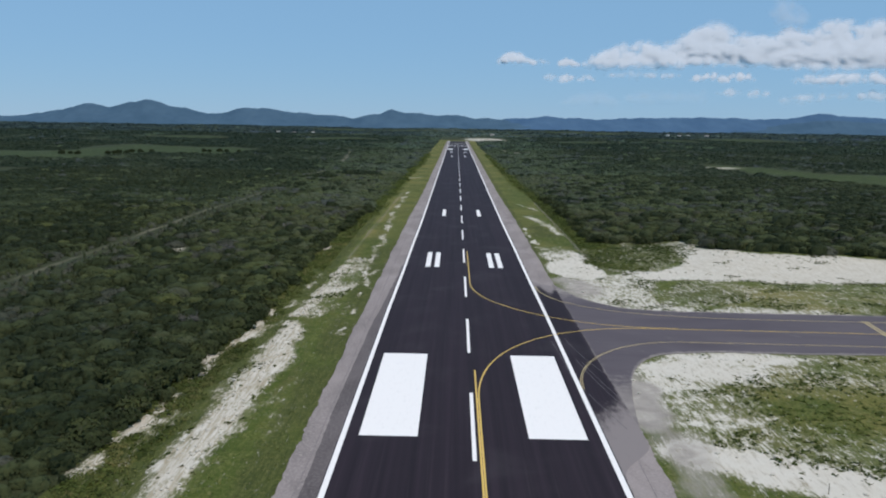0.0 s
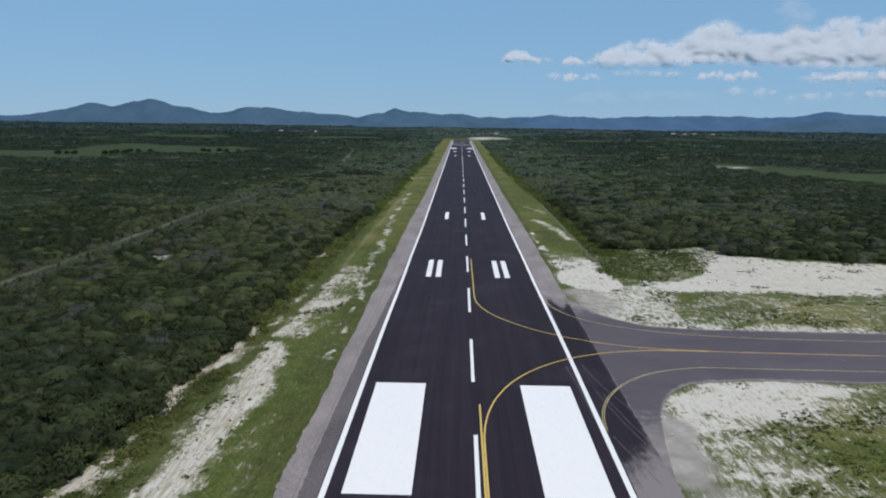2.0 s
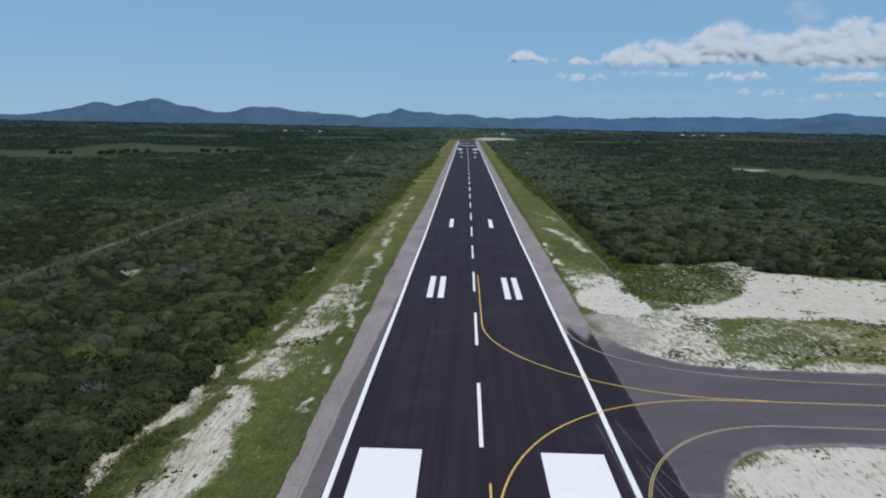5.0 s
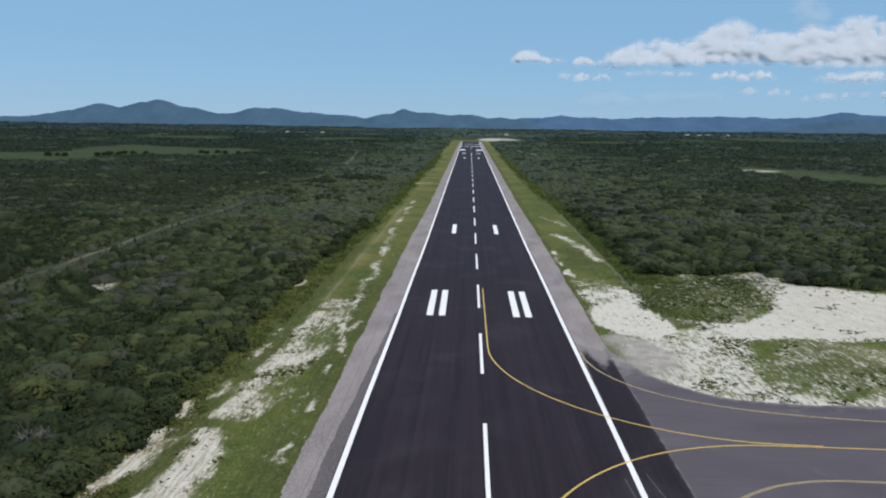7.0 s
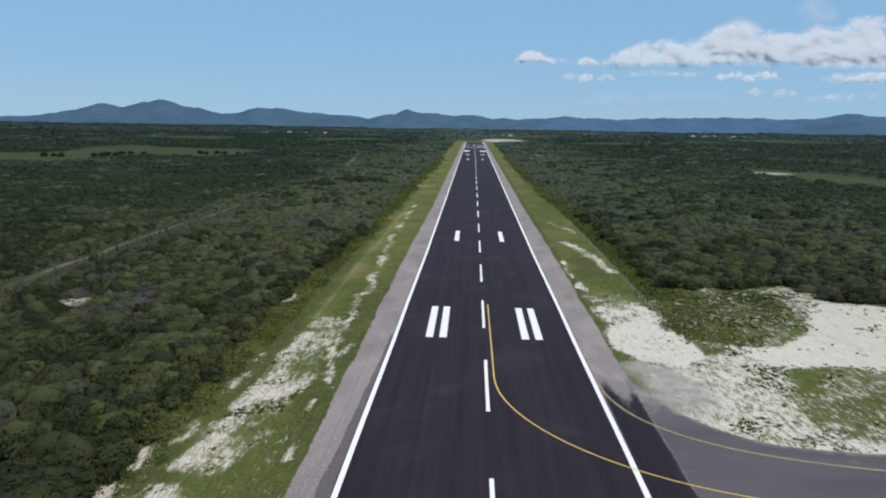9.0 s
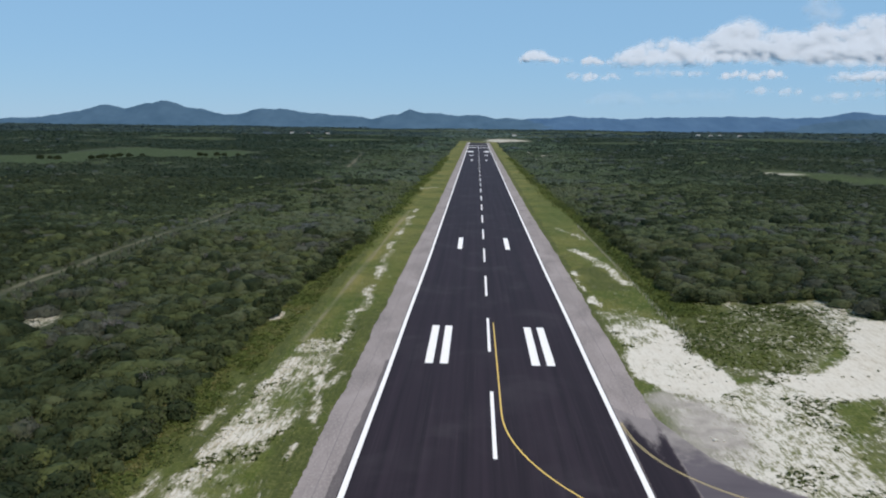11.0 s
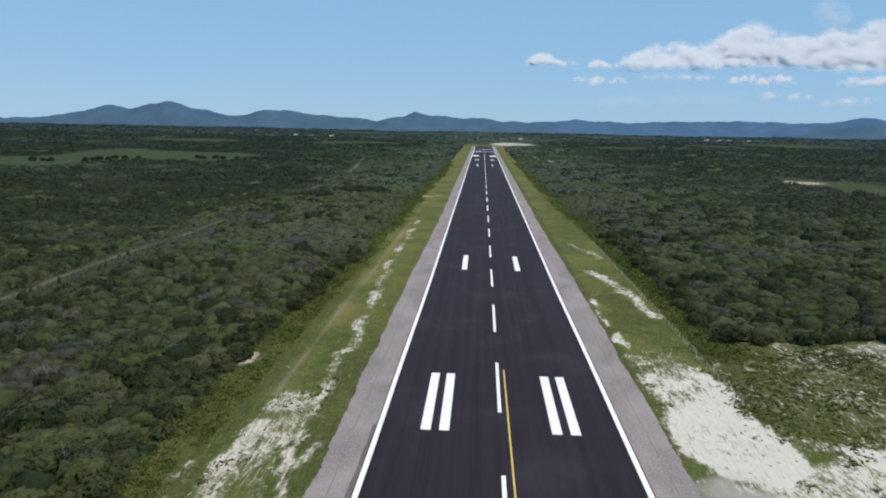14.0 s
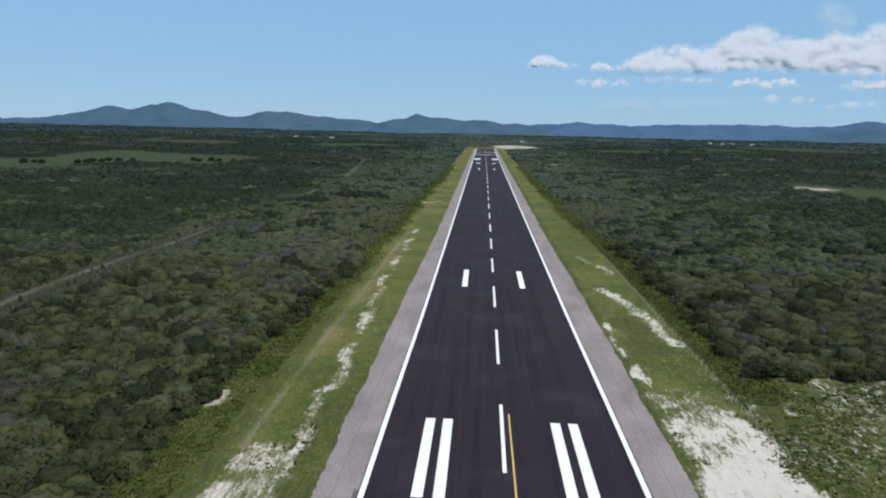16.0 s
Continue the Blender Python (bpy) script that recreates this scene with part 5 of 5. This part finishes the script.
def hill_range(label, peaks, y0, material, floor, seed, lo, hi):
    """A ridge of rounded summits (degrees from the runway's heading, height, half-width in degrees) with spurs running down its near side."""
    x = np.linspace(math.tan(radians(lo)), math.tan(radians(hi)), int((hi - lo) * 18)) * (y0 + 38)
    dep = np.linspace(-1, 0.35, 26)
    az = np.degrees(np.arctan2(x, y0 + 38))
    crest = np.zeros(len(x))
    for c, h, w in peaks:
        crest += (max(53 + (h * 1.04 - 53) * 0.955 - floor, 0) * np.exp(-np.abs((az - c) / (1.25 * w)) ** 1.8)) ** 3
    crest = floor + crest ** (1 / 3)
    crest = crest + 4.2 * soft_noise(x, x * 0.6, 46, seed)
    jag = 3.6 * soft_noise(x, x * 0.4, 19, seed + 2) + 1.8 * soft_noise(x, x * 0.3, 8, seed + 4)
    gx, gd = np.meshgrid(x, dep)
    spur = np.abs(soft_noise(gx + 50 * gd, gd * 260, 70, seed)) + 0.5 * np.abs(soft_noise(gx - 40 * gd, gd * 220, 31, seed + 1))
    fall = np.where(gd < 0, np.clip(1 + gd, 0, 1) ** 1.15, np.clip(1 - gd * 2.4, 0, 1))
    z = crest[None, :] * fall + jag[None, :] * fall ** 6 - 14 * spur * np.clip(-gd, 0, 1) * np.clip(1 + gd, 0, 1) * 2 - 6 * (gd < -0.98)
    v = np.stack([gx, y0 + gd * 260, z], -1).reshape(-1, 3)
    k = np.arange((len(x) - 1) * (len(dep) - 1))
    c = k // (len(x) - 1) * len(x) + k % (len(x) - 1)
    ob = new("hill_range", mesh_of("hill_range", v, np.stack([c, c + 1, c + len(x) + 1, c + len(x)], 1), material, True))
    return tagged(ob, label, "hills", kind="structure")


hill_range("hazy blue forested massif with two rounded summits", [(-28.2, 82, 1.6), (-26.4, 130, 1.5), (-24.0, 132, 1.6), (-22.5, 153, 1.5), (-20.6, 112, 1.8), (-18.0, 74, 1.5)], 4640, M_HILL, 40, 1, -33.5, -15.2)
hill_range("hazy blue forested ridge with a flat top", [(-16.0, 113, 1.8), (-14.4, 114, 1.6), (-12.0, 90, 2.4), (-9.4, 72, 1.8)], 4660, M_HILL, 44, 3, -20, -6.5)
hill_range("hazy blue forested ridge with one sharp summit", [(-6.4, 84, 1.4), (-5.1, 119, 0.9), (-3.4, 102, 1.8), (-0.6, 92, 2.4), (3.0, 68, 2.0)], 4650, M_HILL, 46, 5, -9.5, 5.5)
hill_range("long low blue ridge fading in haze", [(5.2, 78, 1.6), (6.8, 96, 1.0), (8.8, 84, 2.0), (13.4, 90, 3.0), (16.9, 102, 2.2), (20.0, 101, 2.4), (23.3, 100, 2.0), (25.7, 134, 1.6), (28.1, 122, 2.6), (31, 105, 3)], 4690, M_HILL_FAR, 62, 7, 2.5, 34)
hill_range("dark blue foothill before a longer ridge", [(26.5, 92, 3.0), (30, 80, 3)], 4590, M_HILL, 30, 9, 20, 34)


# ---- clouds ----
def value_noise(x, y, seed):
    """Smooth lattice noise between 0 and 1."""
    xi, yi = np.floor(x).astype(np.int64), np.floor(y).astype(np.int64)
    u, v = x - xi, y - yi
    u, v = u * u * (3 - 2 * u), v * v * (3 - 2 * v)

    def h(a, b):
        k = np.sin(a * 127.1 + b * 311.7 + seed * 74.7) * 43758.5453
        return k - np.floor(k)

    return (h(xi, yi) * (1 - u) + h(xi + 1, yi) * u) * (1 - v) + (h(xi, yi + 1) * (1 - u) + h(xi + 1, yi + 1) * u) * v


def billows(x, y, seed, octaves=4):
    """Rounded heaps on heaps."""
    total, amp, f = 0, 0.5, 1.0
    for o in range(octaves):
        total = total + amp * np.abs(2 * value_noise(x * f + 3 * o, y * f + 7 * o, seed + o) - 1) ** 0.9
        amp, f = amp * 0.46, f * 2.05
    return total


def cloud_material(name, cover):
    """White vapour, thinner where there is less of it in depth."""
    m = Mat(name, 1.0, 0.0)
    m.color((0.585, 0.625, 0.665))
    # light scattered within evens out the shading of the billows
    own = m.node("ShaderNodeNewGeometry").outputs["Normal"]
    even = m.node("ShaderNodeMix")
    even.data_type = "VECTOR"
    even.inputs["Factor"].default_value = 0.74
    m.t.links.new(own, even.inputs["A"])
    even.inputs["B"].default_value = (0.25, -0.55, 0.8)
    m.t.links.new(even.outputs["Result"], m.b.inputs["Normal"])
    m.put(m.b.inputs["Alpha"], m.math("MULTIPLY", m.edge(m.attr("depth"), 0.0, 1.0), cover))
    return m.m


M_CLOUD = cloud_material("cloud_white", 0.84)
M_VEIL = cloud_material("cloud_veil", 0.30)
M_WISP = cloud_material("cloud_wisp", 0.55)


def cloud(label, outline, seed, material, edge=0.3, puff=(0.22, 0.55), density=9, rough=0.35, cell=0.05, nearer=0.0):
    """A heap of round puffs. outline: azimuth, top and base elevation, in degrees, from end to end."""
    r = np.random.default_rng(seed)
    ca, ct, cb = (np.array(v, float) for v in zip(*outline))
    n = int((ca[-1] - ca[0]) * density) + 3
    pa = np.concatenate([np.linspace(ca[0], ca[-1], n // 3 + 2) + r.normal(0, 0.12, n // 3 + 2), r.uniform(ca[0], ca[-1], n)])
    top, low = np.interp(pa, ca, ct), np.interp(pa, ca, cb)
    size = np.minimum(r.uniform(puff[0], puff[1], len(pa)), (top - low) * 0.52 + 0.03)
    rise = np.where(np.arange(len(pa)) < n // 3 + 2, 1.0, r.uniform(0, 1, len(pa)) ** 0.7)
    pe = low + size * 0.5 + (np.maximum(top + 0.12 - size, low + size * 0.5) - low - size * 0.5) * rise
    az, el = np.meshgrid(np.arange(ca[0] - 0.8, ca[-1] + 0.8, cell), np.arange(cb.min() - 0.4, ct.max() + 0.5, cell))
    warp = billows(az * 1.7, el * 2.0, seed + 20, 3) - 0.33
    inside, hump = np.zeros(az.shape), np.zeros(az.shape)
    for a, e, q in zip(pa, pe, size):
        away2 = ((az - a) * 0.88) ** 2 + (el - e) ** 2
        inside += np.exp(np.clip(9 * (q - np.sqrt(away2)), -30, 12))
        hump += (q * np.clip(1 - away2 / (1.3 * q * q), 0, None)) ** 5
    under = el - np.interp(az, ca, cb)
    ends = np.minimum(az - ca[0], ca[-1] - az)
    body = np.minimum(np.minimum(np.interp(az, ca, ct) - el - 0.50, under), ends)
    d = np.log(inside + np.exp(np.clip(9 * body, -30, 12)) + 1e-9) / 9 - 0.12 + rough * warp
    full = np.clip(d, 0, 1.1)
    d = np.minimum(d, under * 0.6 + 0.06 + 0.35 * warp)
    depth = np.clip(d / edge, 0, 1)
    heap = (hump + (0.62 * full) ** 5 + 1e-4) ** 0.2 + 0.14 * warp + 0.07 * (billows(az * 4.2, el * 4.6, seed + 40, 3) - 0.33)
    for _ in range(7):
        heap = (heap + np.roll(heap, 1, 0) + np.roll(heap, -1, 0) + np.roll(heap, 1, 1) + np.roll(heap, -1, 1)) / 5
    away = 4930 - nearer - 42 * heap - 24 * (ct.max() + 0.5 - el)
    ta = np.tan(np.radians(az))
    x, z = -3.3 + (away + 38) * ta, 53 + (away + 38) * np.sqrt(1 + ta * ta) * np.tan(np.radians(el))
    v = np.stack([x, away, z], -1).reshape(-1, 3)
    h, w = az.shape
    cells = (np.arange(h - 1)[:, None] * w + np.arange(w - 1)[None, :]).ravel()
    f = np.stack([cells, cells + 1, cells + w + 1, cells + w], 1)
    f = f[depth.ravel()[f].max(1) > 0.01]
    used = np.unique(f)
    index = np.zeros(h * w, int)
    index[used] = np.arange(len(used))
    ob = new("cloud", mesh_of("cloud", v[used], index[f], material, True, depth=depth.ravel()[used]))
    return tagged(ob, label, "cloud", "fair-weather clouds")


cloud("broad white cumulus bank with a soft grey base",
      [(9.5, 4.35, 3.95), (9.9, 4.6, 3.95), (10.5, 5.1, 3.9), (12.1, 5.8, 3.85), (13.7, 5.98, 3.85), (15.2, 5.75, 3.9), (16.0, 5.95, 3.9), (16.7, 6.5, 3.95), (17.7, 7.05, 3.95), (18.8, 7.3, 3.95),
       (19.7, 6.6, 3.95), (21.2, 6.25, 3.9), (22.7, 6.25, 3.75), (23.5, 6.7, 3.65), (24.8, 6.45, 3.6), (25.6, 7.0, 3.6), (26.5, 7.35, 3.55), (27.5, 6.7, 3.5), (29.5, 7.0, 3.5), (33, 6.6, 3.4)], 5, M_CLOUD, 0.50, (0.30, 0.80), 11, 0.42)
cloud("small white cumulus puff", [(3.2, 4.6, 4.25), (3.6, 5.05, 4.25), (4.2, 5.3, 4.25), (5.0, 4.95, 4.25), (5.8, 4.5, 4.25)], 6, M_CLOUD, 0.30, (0.25, 0.5), 9, 0.25)
cloud("thin scrap of white cloud", [(5.6, 4.5, 4.2), (6.1, 4.8, 4.2), (6.8, 4.5, 4.2)], 16, M_WISP, 0.4, (0.15, 0.3), 8, 0.3)
cloud("small white cumulus puff", [(7.5, 4.3, 4.05), (8.2, 4.8, 4.05), (9.1, 4.35, 4.05)], 7, M_CLOUD, 0.22, (0.18, 0.34), 8, 0.25)
cloud("small white cumulus puff", [(7.8, 3.3, 3.0), (8.3, 3.65, 3.0), (8.9, 3.35, 3.0)], 8, M_CLOUD, 0.20, (0.15, 0.28), 8, 0.25, nearer=190)
cloud("thin scrap of white cloud", [(6.6, 3.4, 3.15), (7.0, 3.6, 3.15), (7.5, 3.4, 3.15)], 17, M_WISP, 0.22, (0.12, 0.22), 8, 0.3, nearer=190)
cloud("thin scrap of white cloud", [(9.0, 3.35, 3.1), (9.6, 3.55, 3.1), (10.3, 3.3, 3.1)], 18, M_WISP, 0.22, (0.12, 0.24), 8, 0.3, nearer=190)
cloud("low flat white cloud streak", [(11.2, 3.65, 3.25), (12.8, 3.8, 3.25), (14.5, 3.65, 3.2), (16.4, 3.7, 3.25)], 15, M_WISP, 0.36, (0.14, 0.3), 6, 0.4, nearer=190)
cloud("low flat white cloud streak", [(17.3, 3.3, 3.0), (18.0, 3.6, 3.0), (18.8, 3.7, 3.0), (19.8, 3.3, 3.0)], 9, M_CLOUD, 0.24, (0.14, 0.32), 8, 0.35, nearer=190)
cloud("low flat white cloud streak", [(19.8, 3.4, 3.1), (20.6, 3.7, 3.1), (21.5, 3.3, 3.1)], 19, M_CLOUD, 0.26, (0.14, 0.3), 8, 0.35, nearer=190)
cloud("low flat white cloud streak", [(23.6, 3.2, 2.85), (25.0, 3.5, 2.8), (26.3, 3.6, 2.8), (28.0, 3.5, 2.8), (32, 3.7, 2.8)], 10, M_CLOUD, 0.34, (0.2, 0.4), 7, 0.35, nearer=190)
cloud("tall thin veil of vapour above a cloud bank", [(22.2, 8.0, 6.5), (22.6, 8.6, 6.5), (23.6, 8.5, 6.4), (24.4, 7.6, 6.4)], 11, M_VEIL, 0.7, (0.3, 0.7), 9)
cloud("faint pale veil of low distant cloud", [(8.2, 1.8, 1.0), (9.4, 2.3, 1.0), (10.6, 2.5, 1.0), (12.0, 1.9, 1.0)], 12, M_VEIL, 1.1, (0.3, 0.7), 8, nearer=190)
cloud("faint pale veil of low distant cloud", [(12.8, 2.2, 1.2), (14.5, 2.6, 1.2), (16.2, 2.3, 1.3), (18.2, 2.6, 1.4)], 13, M_VEIL, 1.1, (0.3, 0.7), 6, nearer=190)
cloud("faint scrap of low distant cloud", [(19.2, 2.3, 2.05), (20.0, 2.55, 2.05), (20.9, 2.3, 2.05)], 20, M_WISP, 0.3, (0.12, 0.25), 8, 0.4, nearer=190)
cloud("faint scrap of low distant cloud", [(21.2, 2.3, 2.05), (21.8, 2.5, 2.05), (22.6, 2.3, 2.05)], 21, M_WISP, 0.3, (0.12, 0.25), 8, 0.4, nearer=190)
cloud("faint pale streak of low distant cloud", [(23.2, 1.9, 1.5), (24.7, 2.2, 1.5), (27, 2.3, 1.6), (29, 2.4, 1.7), (32, 2.4, 1.8)], 14, M_WISP, 0.4, (0.2, 0.4), 6, 0.4, nearer=190)
